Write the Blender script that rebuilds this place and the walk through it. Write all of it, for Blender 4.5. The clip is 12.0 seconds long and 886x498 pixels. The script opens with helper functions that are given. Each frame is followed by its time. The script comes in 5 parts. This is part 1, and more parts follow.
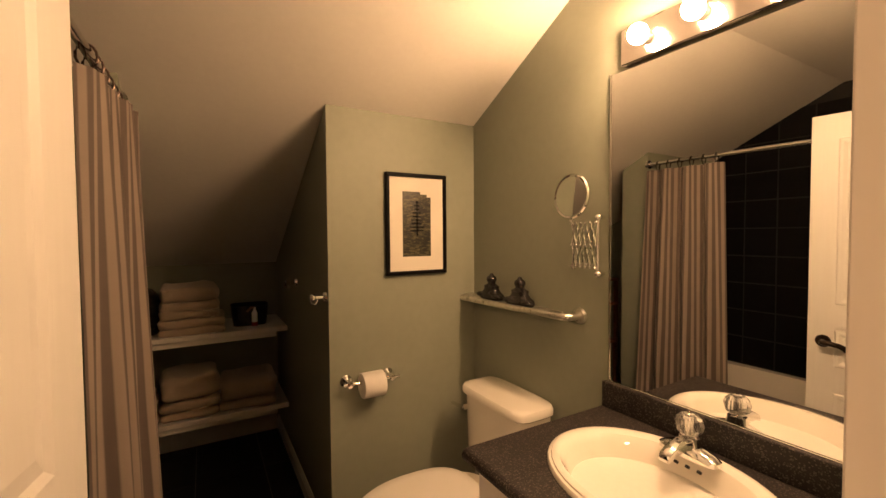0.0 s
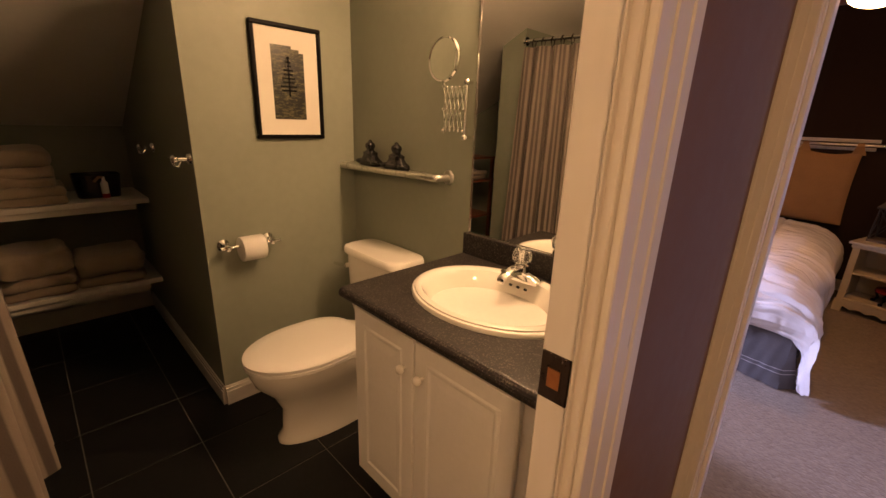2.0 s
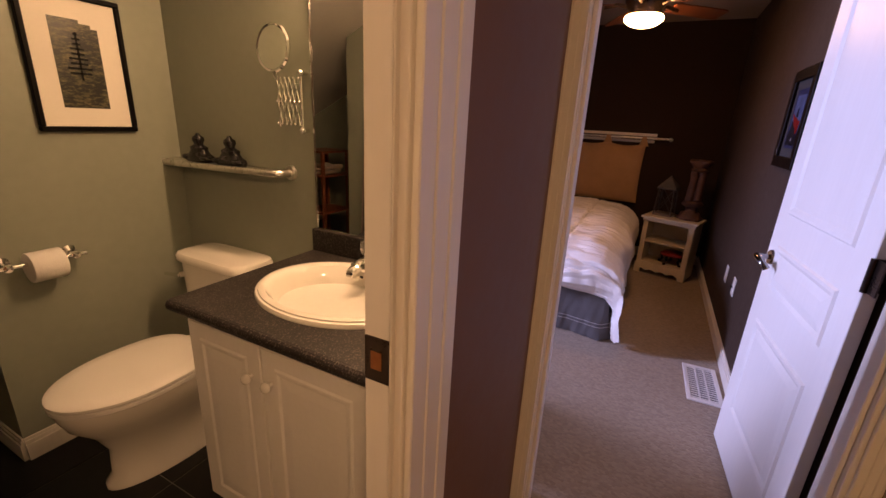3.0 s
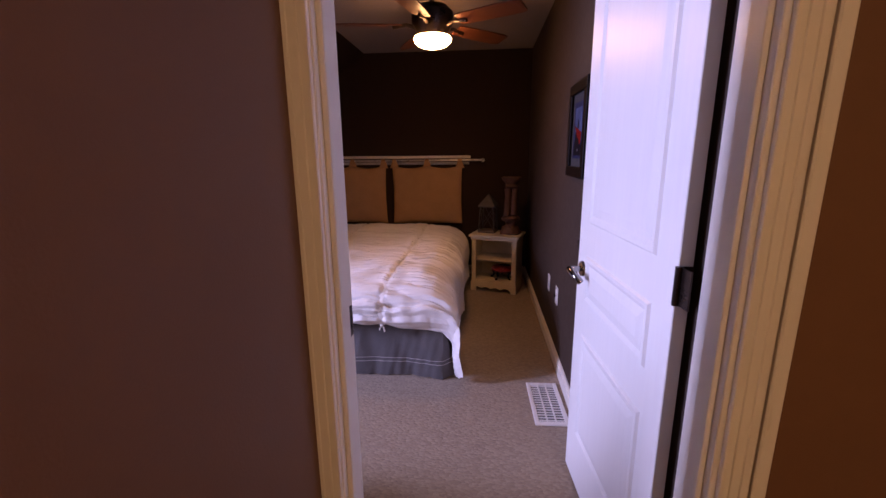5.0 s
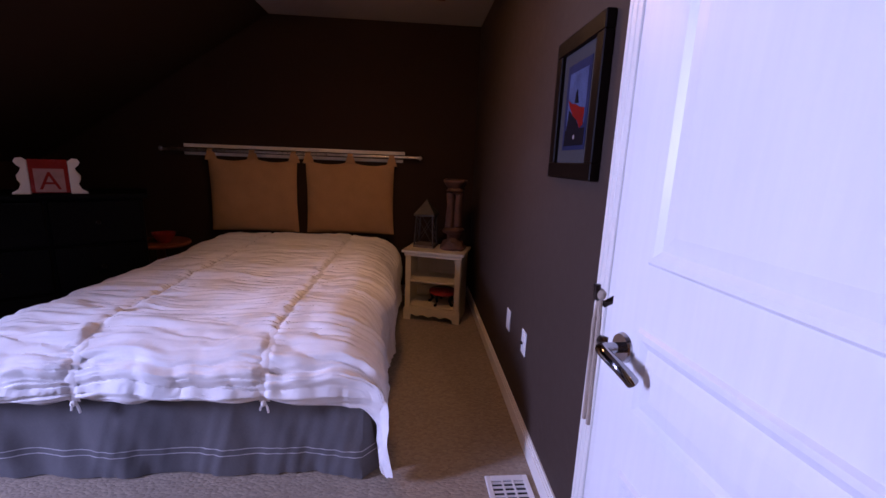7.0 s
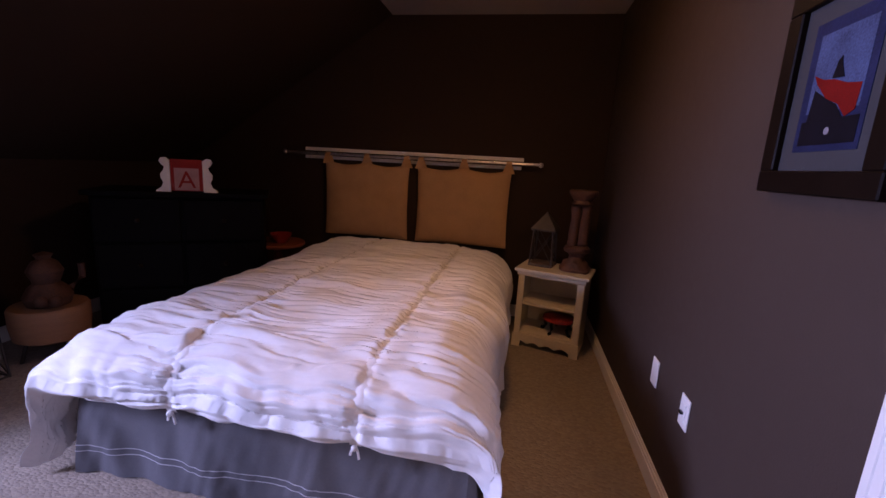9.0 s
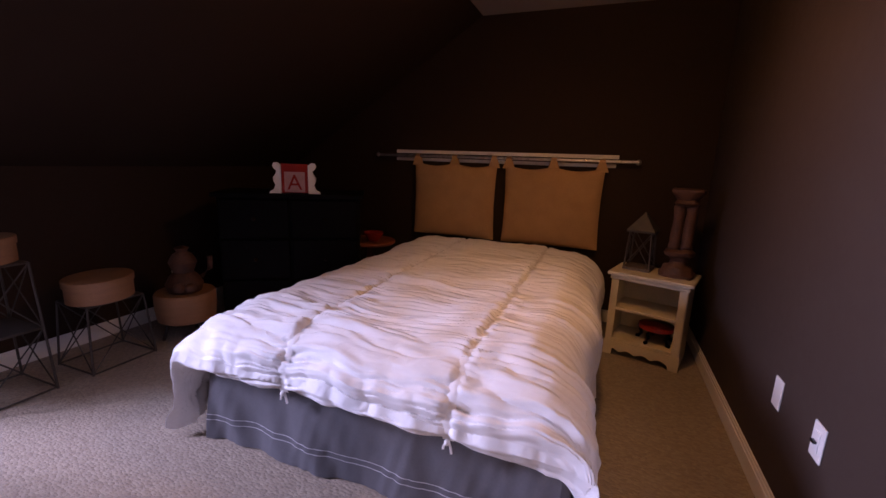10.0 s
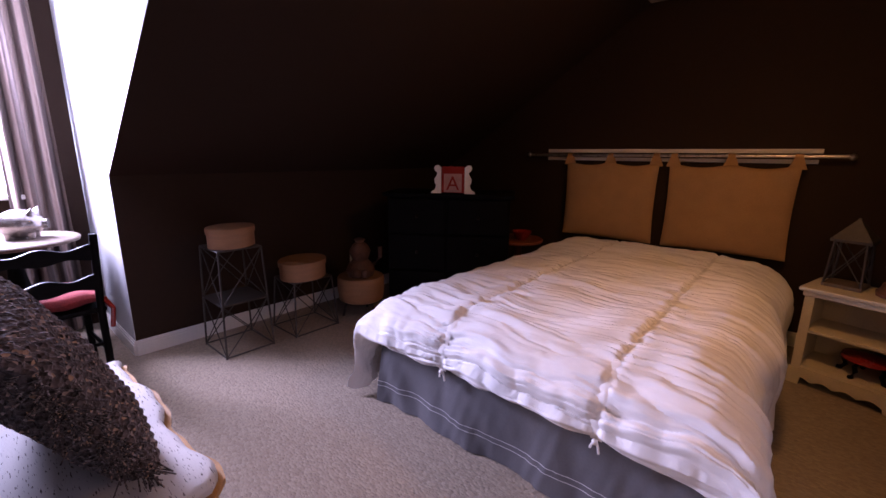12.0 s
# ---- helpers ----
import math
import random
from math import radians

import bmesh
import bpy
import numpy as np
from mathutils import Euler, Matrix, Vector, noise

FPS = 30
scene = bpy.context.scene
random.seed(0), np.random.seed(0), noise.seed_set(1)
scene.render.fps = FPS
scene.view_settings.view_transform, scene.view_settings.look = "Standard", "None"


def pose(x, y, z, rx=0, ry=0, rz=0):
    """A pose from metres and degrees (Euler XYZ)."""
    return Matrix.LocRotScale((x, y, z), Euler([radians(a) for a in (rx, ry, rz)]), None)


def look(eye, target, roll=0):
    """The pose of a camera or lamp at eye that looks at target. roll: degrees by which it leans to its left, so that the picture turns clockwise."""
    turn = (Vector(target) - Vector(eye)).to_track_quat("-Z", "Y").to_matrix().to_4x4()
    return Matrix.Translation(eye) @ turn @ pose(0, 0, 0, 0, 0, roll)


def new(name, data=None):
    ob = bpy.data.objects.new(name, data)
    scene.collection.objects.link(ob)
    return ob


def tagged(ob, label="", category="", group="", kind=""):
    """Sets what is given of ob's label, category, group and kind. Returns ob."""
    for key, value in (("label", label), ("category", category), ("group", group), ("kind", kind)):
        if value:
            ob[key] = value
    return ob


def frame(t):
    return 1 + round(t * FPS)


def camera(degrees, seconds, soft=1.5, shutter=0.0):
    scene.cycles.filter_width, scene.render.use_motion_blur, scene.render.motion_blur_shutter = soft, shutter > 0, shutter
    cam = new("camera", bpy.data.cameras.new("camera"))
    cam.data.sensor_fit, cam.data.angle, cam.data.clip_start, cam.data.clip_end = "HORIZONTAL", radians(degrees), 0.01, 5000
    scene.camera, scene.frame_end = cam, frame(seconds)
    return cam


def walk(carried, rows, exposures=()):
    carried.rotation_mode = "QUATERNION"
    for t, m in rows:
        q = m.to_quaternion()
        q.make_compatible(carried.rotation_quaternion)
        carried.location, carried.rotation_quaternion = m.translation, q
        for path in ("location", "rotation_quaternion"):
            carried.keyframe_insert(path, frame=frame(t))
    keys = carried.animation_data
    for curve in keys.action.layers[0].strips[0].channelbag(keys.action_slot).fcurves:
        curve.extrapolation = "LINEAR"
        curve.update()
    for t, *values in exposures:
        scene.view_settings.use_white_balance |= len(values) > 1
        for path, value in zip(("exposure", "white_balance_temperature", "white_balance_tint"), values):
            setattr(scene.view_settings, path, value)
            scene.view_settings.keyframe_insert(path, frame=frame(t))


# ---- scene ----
cam = camera(93.6, 12.0)
PATH = [
    (0, (2.694, -0.323, 1.451), (3.691, 1.41, 1.382), -0.4),
    (0.5, (2.68, -0.334, 1.433), (3.701, 1.368, 1.191), 0.4),
    (1, (2.67, -0.351, 1.409), (3.738, 1.289, 0.998), 1.2),
    (1.5, (2.66, -0.398, 1.38), (3.837, 1.13, 0.85), 1.8),
    (2, (2.67, -0.453, 1.371), (4.024, 0.894, 0.777), 2.1),
    (2.5, (2.675, -0.497, 1.381), (4.233, 0.59, 0.754), 2.7),
    (3, (2.696, -0.526, 1.377), (4.408, 0.318, 0.78), 3.0),
    (3.5, (2.735, -0.545, 1.363), (4.554, 0.089, 0.823), 2.3),
    (3.7, (2.756, -0.558, 1.388), (4.599, -0.009, 0.837), 1.9),
    (5.3, (3.252, -0.614, 1.331), (5.203, -0.489, 0.911), -0.6),
    (5.5, (3.342, -0.601, 1.32), (5.297, -0.518, 0.906), -0.5),
    (6, (3.545, -0.592, 1.304), (5.5, -0.612, 0.887), 0.4),
    (6.5, (3.771, -0.59, 1.294), (5.721, -0.706, 0.868), 1.4),
    (6.7, (3.847, -0.582, 1.279), (5.798, -0.731, 0.864), 2.1),
    (8.3, (4.25, -0.499, 1.26), (6.209, -0.416, 0.864), 3.9),
    (8.5, (4.268, -0.488, 1.256), (6.222, -0.333, 0.861), 3.8),
    (9, (4.293, -0.461, 1.25), (6.224, -0.123, 0.852), 3.3),
    (9.5, (4.295, -0.44, 1.247), (6.182, 0.086, 0.841), 2.7),
    (10, (4.273, -0.415, 1.248), (6.098, 0.29, 0.833), 2.1),
    (10.5, (4.238, -0.403, 1.256), (5.983, 0.476, 0.831), 1.5),
    (11, (4.198, -0.403, 1.264), (5.857, 0.629, 0.834), 1.0),
    (11.5, (4.177, -0.407, 1.273), (5.743, 0.758, 0.835), 0.6),
    (12, (4.157, -0.42, 1.273), (5.634, 0.855, 0.832), 0.6),
]
EXPOSURES = [(0.0, -0.06, 6500, 10), (1.0, -0.15, 6500, 10), (2.0, -0.1, 6500, 10), (3.0, -0.34, 6350, 12), (3.7, -0.36, 6300, 14), (5.5, -0.34, 6050, 16), (6.5, -0.42, 5600, 14), (8.5, -0.3, 5400, 12), (9.5, -0.2, 6100, 10), (10.5, -0.15, 6400, 10), (12.0, -0.14, 6550, 10)]
walk(cam, [(t, look(eye, target, roll)) for t, eye, target, roll in PATH], EXPOSURES)

# ---- world and lights ----
world = bpy.data.worlds.new("world")
scene.world = world
world.use_nodes = True
wn = world.node_tree
sky = wn.nodes.new("ShaderNodeTexSky")
sky.sky_type, sky.sun_disc = "NISHITA", False
sky.sun_elevation, sky.sun_rotation = radians(40), radians(200)
wn.links.new(sky.outputs[0], wn.nodes["Background"].inputs[0])
wn.nodes["Background"].inputs[1].default_value = 0.12


def lamp(name, kind, m, energy, colour, **kw):
    d = bpy.data.lights.new(name, kind)
    d.energy, d.color = energy, colour
    if kind == "AREA":
        d.shape, d.size, d.size_y = "RECTANGLE", kw["size"], kw["size_y"]
    else:
        d.shadow_soft_size = kw.get("radius", 0.05)
    ob = new(name, d)
    ob.matrix_world = m
    return ob


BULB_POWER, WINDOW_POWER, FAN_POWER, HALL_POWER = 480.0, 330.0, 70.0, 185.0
lamp("window_daylight", "AREA", look((4.17, 3.46, 1.55), (4.65, 0.0, 0.85)), WINDOW_POWER, (0.61, 0.59, 1.0), size=0.44, size_y=1.1)


# ---- materials ----
def mat(name, colour, rough=0.6, metal=0.0, vary=0.12, scale=6.0, bump=0.0, bump_scale=120.0, spec=0.5, coat=0.0, emit=None, power=0.0, glass=0.0, stretch=(1, 1, 1), piece=0.0, sheen=0.0):
    m = bpy.data.materials.new(name)
    m.use_nodes = True
    n, l = m.node_tree.nodes, m.node_tree.links
    b = n["Principled BSDF"]
    b.inputs["Roughness"].default_value, b.inputs["Metallic"].default_value = rough, metal
    b.inputs["Specular IOR Level"].default_value, b.inputs["Coat Weight"].default_value = spec, coat
    b.inputs["Transmission Weight"].default_value = glass
    b.inputs["Sheen Weight"].default_value = sheen
    b.inputs["Base Color"].default_value = (*colour, 1)
    tc = n.new("ShaderNodeTexCoord")
    mp = n.new("ShaderNodeMapping")
    mp.inputs["Scale"].default_value = stretch
    l.new(tc.outputs["Object"], mp.inputs[0])
    if vary:
        big, fine = n.new("ShaderNodeTexNoise"), n.new("ShaderNodeTexNoise")
        big.inputs["Scale"].default_value, fine.inputs["Scale"].default_value = scale, scale * 14
        big.inputs["Detail"].default_value = 4
        add = n.new("ShaderNodeMath")
        add.operation = "ADD"
        l.new(mp.outputs[0], big.inputs[0]), l.new(mp.outputs[0], fine.inputs[0])
        l.new(big.outputs[0], add.inputs[0]), l.new(fine.outputs[0], add.inputs[1])
        last = add.outputs[0]
        if piece:
            info, mul = n.new("ShaderNodeObjectInfo"), n.new("ShaderNodeMath")
            mul.operation = "MULTIPLY_ADD"
            mul.inputs[1].default_value = piece
            l.new(info.outputs["Random"], mul.inputs[0]), l.new(last, mul.inputs[2])
            last = mul.outputs[0]
        rng = n.new("ShaderNodeMapRange")
        rng.inputs[1].default_value, rng.inputs[2].default_value = 0.6, 1.4
        rng.inputs[3].default_value, rng.inputs[4].default_value = 1 - vary, 1 + vary
        l.new(last, rng.inputs[0])
        mix = n.new("ShaderNodeVectorMath")
        mix.operation = "SCALE"
        mix.inputs[0].default_value = colour
        l.new(rng.outputs[0], mix.inputs["Scale"])
        l.new(mix.outputs[0], b.inputs["Base Color"])
        rr = n.new("ShaderNodeMapRange")
        rr.inputs[1].default_value, rr.inputs[2].default_value = 0.6, 1.4
        rr.inputs[3].default_value, rr.inputs[4].default_value = max(0.02, rough - 0.06), min(1, rough + 0.06)
        l.new(add.outputs[0], rr.inputs[0]), l.new(rr.outputs[0], b.inputs["Roughness"])
    if bump:
        tex, bp = n.new("ShaderNodeTexNoise"), n.new("ShaderNodeBump")
        tex.inputs["Scale"].default_value, tex.inputs["Detail"].default_value = bump_scale, 3
        bp.inputs["Strength"].default_value, bp.inputs["Distance"].default_value = bump, 0.004
        l.new(mp.outputs[0], tex.inputs[0]), l.new(tex.outputs[0], bp.inputs["Height"]), l.new(bp.outputs[0], b.inputs["Normal"])
    if emit:
        b.inputs["Emission Color"].default_value, b.inputs["Emission Strength"].default_value = (*emit, 1), power
    return m


SAGE = mat("sage_paint", (0.25, 0.268, 0.215), 0.5, spec=0.3, vary=0.05, scale=2, bump=0.12, bump_scale=260)
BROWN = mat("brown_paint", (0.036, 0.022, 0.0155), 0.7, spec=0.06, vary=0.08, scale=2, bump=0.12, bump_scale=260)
# Brown lifted so the side wall facing the window matches its daylit brightness.
LIFTED_BROWN = mat("lifted_brown_paint", (0.053, 0.037, 0.029), 0.6, spec=0.1, vary=0.06, scale=2, bump=0.12, bump_scale=260)
HALL = mat("hall_paint", (0.16, 0.083, 0.045), 0.6, spec=0.2, vary=0.05, scale=2, bump=0.12, bump_scale=260)
BEDCEIL = mat("taupe_ceiling_paint", (0.34, 0.29, 0.26), 0.85, spec=0.2, vary=0.04, scale=3, bump=0.15, bump_scale=200)
CEIL = mat("ceiling_paint", (0.72, 0.70, 0.66), 0.8, vary=0.03, scale=3, bump=0.15, bump_scale=200)
TRIM = mat("white_trim", (0.76, 0.73, 0.67), 0.32, vary=0.03, scale=5, bump=0.03, bump_scale=60, stretch=(1, 1, 0.15))
DOORW = mat("door_paint", (0.78, 0.77, 0.75), 0.38, vary=0.03, scale=5, bump=0.08, bump_scale=90, stretch=(1, 1, 0.08))
CARPET = mat("beige_carpet", (0.34, 0.27, 0.20), 0.95, vary=0.16, scale=9, bump=1.0, bump_scale=95, spec=0.1, sheen=0.2)


def rework(m, scale, stretch, low, high, edge0, edge1, bump, depth, feature="F1"):
    """Cells in place of plain noise: loops of a carpet or specks of a laminate."""
    n, l = m.node_tree.nodes, m.node_tree.links
    tc, mp, vo, cr, bp = n.new("ShaderNodeTexCoord"), n.new("ShaderNodeMapping"), n.new("ShaderNodeTexVoronoi"), n.new("ShaderNodeValToRGB"), n.new("ShaderNodeBump")
    mp.inputs["Scale"].default_value = stretch
    vo.inputs["Scale"].default_value = scale
    cr.color_ramp.elements[0].position, cr.color_ramp.elements[0].color = edge0, (*low, 1)
    cr.color_ramp.elements[1].position, cr.color_ramp.elements[1].color = edge1, (*high, 1)
    bp.inputs["Strength"].default_value, bp.inputs["Distance"].default_value = bump, depth
    bp.invert = True
    sep = n.new("ShaderNodeSeparateColor")
    l.new(tc.outputs["Object"], mp.inputs[0]), l.new(mp.outputs[0], vo.inputs[0])
    l.new(vo.outputs["Color"], sep.inputs[0]), l.new(sep.outputs[0], cr.inputs[0])
    l.new(cr.outputs[0], n["Principled BSDF"].inputs["Base Color"])
    l.new(vo.outputs["Distance"], bp.inputs["Height"]), l.new(bp.outputs[0], n["Principled BSDF"].inputs["Normal"])


rework(CARPET, 105.0, (1.0, 0.55, 1.0), (0.235, 0.182, 0.128), (0.315, 0.25, 0.178), 0.0, 1.0, 0.7, 0.005)
GROUT = mat("grout", (0.17, 0.15, 0.12), 0.9, vary=0.2, scale=20)
TILE = mat("black_tile", (0.008, 0.008, 0.0085), 0.4, spec=0.22, vary=0.4, scale=7, bump=0.08, bump_scale=30, piece=0.3)
WALLTILE = mat("dark_wall_tile", (0.005, 0.005, 0.0055), 0.5, spec=0.08, vary=0.2, scale=4, piece=0.2)
PORCELAIN = mat("porcelain", (0.80, 0.77, 0.70), 0.08, vary=0, coat=0.5)
PLASTICW = mat("white_plastic", (0.78, 0.76, 0.72), 0.22, vary=0)
LAMINATE = mat("dark_laminate", (0.018, 0.017, 0.017), 0.45, spec=0.3, vary=0.95, scale=12, bump=0.1, bump_scale=180)
rework(LAMINATE, 330.0, (1, 1, 1), (0.016, 0.014, 0.014), (0.10, 0.085, 0.075), 0.76, 0.97, 0.15, 0.001)
VANITY = mat("vanity_white", (0.74, 0.72, 0.67), 0.35, vary=0.03, scale=4)
PLATE = mat("polished_plate", (0.62, 0.58, 0.55), 0.13, 1.0, vary=0.03, scale=20)
CHROME = mat("chrome", (0.82, 0.81, 0.79), 0.08, 1.0, vary=0)
GLAZE = mat("silver_glaze", (0.42, 0.38, 0.36), 0.22, 0.75, vary=0.15, scale=14)
DARKCHROME = mat("smoked_chrome", (0.33, 0.32, 0.33), 0.12, 1.0, vary=0)
NICKEL = mat("brushed_nickel", (0.72, 0.70, 0.66), 0.3, 1.0, vary=0.04, scale=30)
BRONZE = mat("dark_bronze", (0.05, 0.035, 0.028), 0.3, 0.9, vary=0.15, scale=20)
MIRROR = mat("mirror_glass", (0.92, 0.93, 0.91), 0.0, 1.0, vary=0)
CLEAR = mat("clear_acrylic", (0.95, 0.95, 0.95), 0.04, vary=0, glass=0.9)
BLACKWOOD = mat("black_wood", (0.003, 0.0026, 0.0026), 0.5, spec=0.07, vary=0.3, scale=8, stretch=(1, 1, 6))
FRAMEWOOD = mat("dark_frame_wood", (0.006, 0.003, 0.002), 0.5, spec=0.08, vary=0.3, scale=12)
BLACKRESIN = mat("black_resin", (0.012, 0.011, 0.011), 0.18, vary=0.2, scale=30)
MATBOARD = mat("mat_board", (0.72, 0.68, 0.60), 0.85, vary=0.02, scale=8)
PAPER = mat("toilet_paper", (0.80, 0.78, 0.74), 0.95, vary=0.04, scale=20, bump=0.3, bump_scale=140)
TOWEL = mat("cream_towel", (0.40, 0.32, 0.24), 0.98, vary=0.1, scale=14, bump=0.9, bump_scale=260, spec=0.1, sheen=0.3)
DUVET = mat("white_cotton", (0.80, 0.77, 0.75), 0.85, vary=0.04, scale=7, bump=0.25, bump_scale=70, spec=0.2, sheen=0.15, stretch=(1, 0.35, 1))
STITCH = mat("pale_stitching", (0.45, 0.43, 0.43), 0.9, vary=0.3, scale=40)
SKIRT = mat("grey_cotton", (0.105, 0.10, 0.105), 0.85, vary=0.1, scale=8, bump=0.25, bump_scale=300, spec=0.15, sheen=0.1)
LINEN = mat("tan_linen", (0.42, 0.25, 0.12), 0.9, vary=0.1, scale=10, bump=0.5, bump_scale=300, spec=0.1)
CREAMWOOD = mat("cream_paint", (0.60, 0.52, 0.36), 0.5, vary=0.1, scale=9, bump=0.1, bump_scale=60)
GREYWOOD = mat("weathered_wood", (0.12, 0.088, 0.062), 0.75, vary=0.35, scale=9, bump=0.3, bump_scale=80, stretch=(1, 1, 0.2))
METALGREY = mat("grey_iron", (0.06, 0.052, 0.045), 0.55, 0.4, vary=0.25, scale=18)
PALEWOOD = mat("pale_bentwood", (0.30, 0.155, 0.075), 0.6, vary=0.18, scale=5, bump=0.1, bump_scale=60, stretch=(1, 1, 7))
REDWOOD = mat("red_brown_wood", (0.20, 0.055, 0.022), 0.35, vary=0.3, scale=7, stretch=(1, 1, 5))
FANWOOD = mat("fan_blade_wood", (0.14, 0.045, 0.02), 0.4, vary=0.25, scale=8, stretch=(1, 1, 1))
RED = mat("red_lacquer", (0.26, 0.022, 0.016), 0.25, vary=0.15, scale=10)
CURTAINM = mat("striped_curtain", (0.40, 0.34, 0.29), 0.8, vary=0.12, scale=10, bump=0.2, bump_scale=200)
DRAPE = mat("taupe_drape", (0.16, 0.12, 0.105), 0.8, vary=0.1, scale=10, bump=0.2, bump_scale=200)
MARBLE = mat("aged_plaster", (0.085, 0.036, 0.019), 0.7, vary=0.55, scale=9, bump=0.5, bump_scale=50)
BLACK = mat("black_void", (0.006, 0.006, 0.006), 0.8, vary=0)
WHITEV = mat("white_metal", (0.75, 0.74, 0.73), 0.4, vary=0.02)
BULB = mat("lit_bulb", (1, 0.9, 0.7), 0.4, vary=0, emit=(1.0, 0.57, 0.29), power=BULB_POWER)
GLOBE = mat("lit_fan_glass", (1, 0.95, 0.85), 0.4, vary=0, emit=(1.0, 0.47, 0.17), power=FAN_POWER)
GLASS = mat("window_glass", (1, 1, 1), 0.0, vary=0, glass=1.0)


# ---- mesh helpers ----
def part(name, bm, material, parent=None, label="", smooth=False):
    me = bpy.data.meshes.new(name)
    bmesh.ops.recalc_face_normals(bm, faces=bm.faces)
    bm.to_mesh(me)
    bm.free()
    if smooth:
        me.polygons.foreach_set("use_smooth", [True] * len(me.polygons))
        me.set_sharp_from_angle(angle=radians(40))
    me.materials.append(material)
    ob = new(name, me)
    if parent is not None:
        ob.parent = parent
    if label:
        ob["label"] = label
    return ob


def thing(name, m, label, category, group="", kind=""):
    ob = new(name)
    ob.matrix_world = m
    return tagged(ob, label, category, group, kind)


def bx(x0, x1, y0, y1, z0, z1, bev=0.0, seg=1, bm=None):
    out = bm or bmesh.new()
    r = bmesh.ops.create_cube(out, size=1, matrix=Matrix.LocRotScale(((x0 + x1) / 2, (y0 + y1) / 2, (z0 + z1) / 2), None, (abs(x1 - x0), abs(y1 - y0), abs(z1 - z0))))
    if bev:
        es = list({e for v in r["verts"] for e in v.link_edges})
        bmesh.ops.bevel(out, geom=es, offset=bev, segments=seg, affect="EDGES", profile=0.5)
    return out


def cyl(p, q, r0, r1=None, n=16, bm=None):
    out = bm or bmesh.new()
    p, q = Vector(p), Vector(q)
    m = Matrix.Translation((p + q) / 2) @ (q - p).to_track_quat("Z", "Y").to_matrix().to_4x4()
    bmesh.ops.create_cone(out, cap_ends=True, segments=n, radius1=r0, radius2=r0 if r1 is None else r1, depth=(q - p).length, matrix=m)
    return out


def ball(c, r, sx=1, sy=1, sz=1, n=16, bm=None):
    out = bm or bmesh.new()
    bmesh.ops.create_uvsphere(out, u_segments=n, v_segments=max(6, n // 2), radius=r, matrix=Matrix.LocRotScale(c, None, (sx, sy, sz)))
    return out


def loft(rings, cap=True, bm=None):
    out = bm or bmesh.new()
    vs = [[out.verts.new(p) for p in r] for r in rings]
    n = len(rings[0])
    for a, b in zip(vs, vs[1:]):
        for i in range(n):
            out.faces.new((a[i], a[(i + 1) % n], b[(i + 1) % n], b[i]))
    if cap:
        out.faces.new(vs[0]), out.faces.new(vs[-1])
    return out


def oval(cx, cy, z, rx, ry, n=32, power=2.0):
    pts = []
    for i in range(n):
        a = 2 * math.pi * i / n
        c, s = math.cos(a), math.sin(a)
        pts.append((cx + rx * math.copysign(abs(c) ** (2 / power), c), cy + ry * math.copysign(abs(s) ** (2 / power), s), z))
    return pts


def lathe(profile, c=(0, 0, 0), n=24, bm=None):
    return loft([oval(c[0], c[1], c[2] + z, max(r, 0.0005), max(r, 0.0005), n) for r, z in profile], bm=bm)


def tube(points, r, n=10, bm=None):
    pts = [Vector(p) for p in points]
    rings = []
    for i, p in enumerate(pts):
        d = (pts[min(i + 1, len(pts) - 1)] - pts[max(i - 1, 0)]).normalized()
        a = d.cross(Vector((0, 0, 1)) if abs(d.z) < 0.9 else Vector((1, 0, 0))).normalized()
        b = d.cross(a)
        rings.append([p + r * (math.cos(t) * a + math.sin(t) * b) for t in (2 * math.pi * k / n for k in range(n))])
    return loft(rings, bm=bm)


def prism(poly, axis, a, b, bm=None):
    """A polygon of (u, v) pushed along axis from a to b."""
    def at(u, v, w):
        return {"x": (w, u, v), "y": (u, w, v), "z": (u, v, w)}[axis]
    return loft([[at(u, v, a) for u, v in poly], [at(u, v, b) for u, v in poly]], bm=bm)


def wall(name, bm, material, label, category="wall"):
    return tagged(part(name, bm, material), label, category, kind="structure")


def casing(bm, axis, face, out, a, b, top, w=0.065):
    """Moulded door casing round an opening from a to b along axis, on a wall face."""
    for step, (i0, i1, d) in enumerate(((0.0, 1.0, 0.012), (0.3, 0.94, 0.0145), (0.62, 0.88, 0.017))):
        f0, f1 = sorted((face, face + out * d))
        lo, hi = i0 * w, i1 * w
        for u0, u1, z0, z1 in ((a - hi, a - lo, 0, top + hi), (b + lo, b + hi, 0, top + hi), (a - lo, b + lo, top + lo, top + hi)):
            if axis == "x":
                bx(u0, u1, f0, f1, z0, z1, 0.002, bm=bm)
            else:
                bx(f0, f1, u0, u1, z0, z1, 0.002, bm=bm)


# ---- structure ----
WX, PY, AX, RY, BX = 3.925, 1.49, 3.16, -1.098, 7.785     # bath mirror wall, picture wall, alcove wall, bedroom side wall, bed wall
HY, HX, CZ, TOP = -0.268, 3.88, 2.40, 2.03                # hall faces, ceiling, door head
BY0 = -0.207                                              # bath side of the hall wall
KY, KZ, CY = 2.65, 1.134, 0.668                           # bedroom knee wall, its height, start of the slope
DX0, DX1, DY = 3.40, 4.735, 3.50                          # dormer


def bath_z(y):
    return min(CZ, 2.007 - 0.5015 * (y - 1.504))


def bed_z(y):
    return min(CZ, KZ + (CZ - KZ) * (KY - y) / (KY - CY))


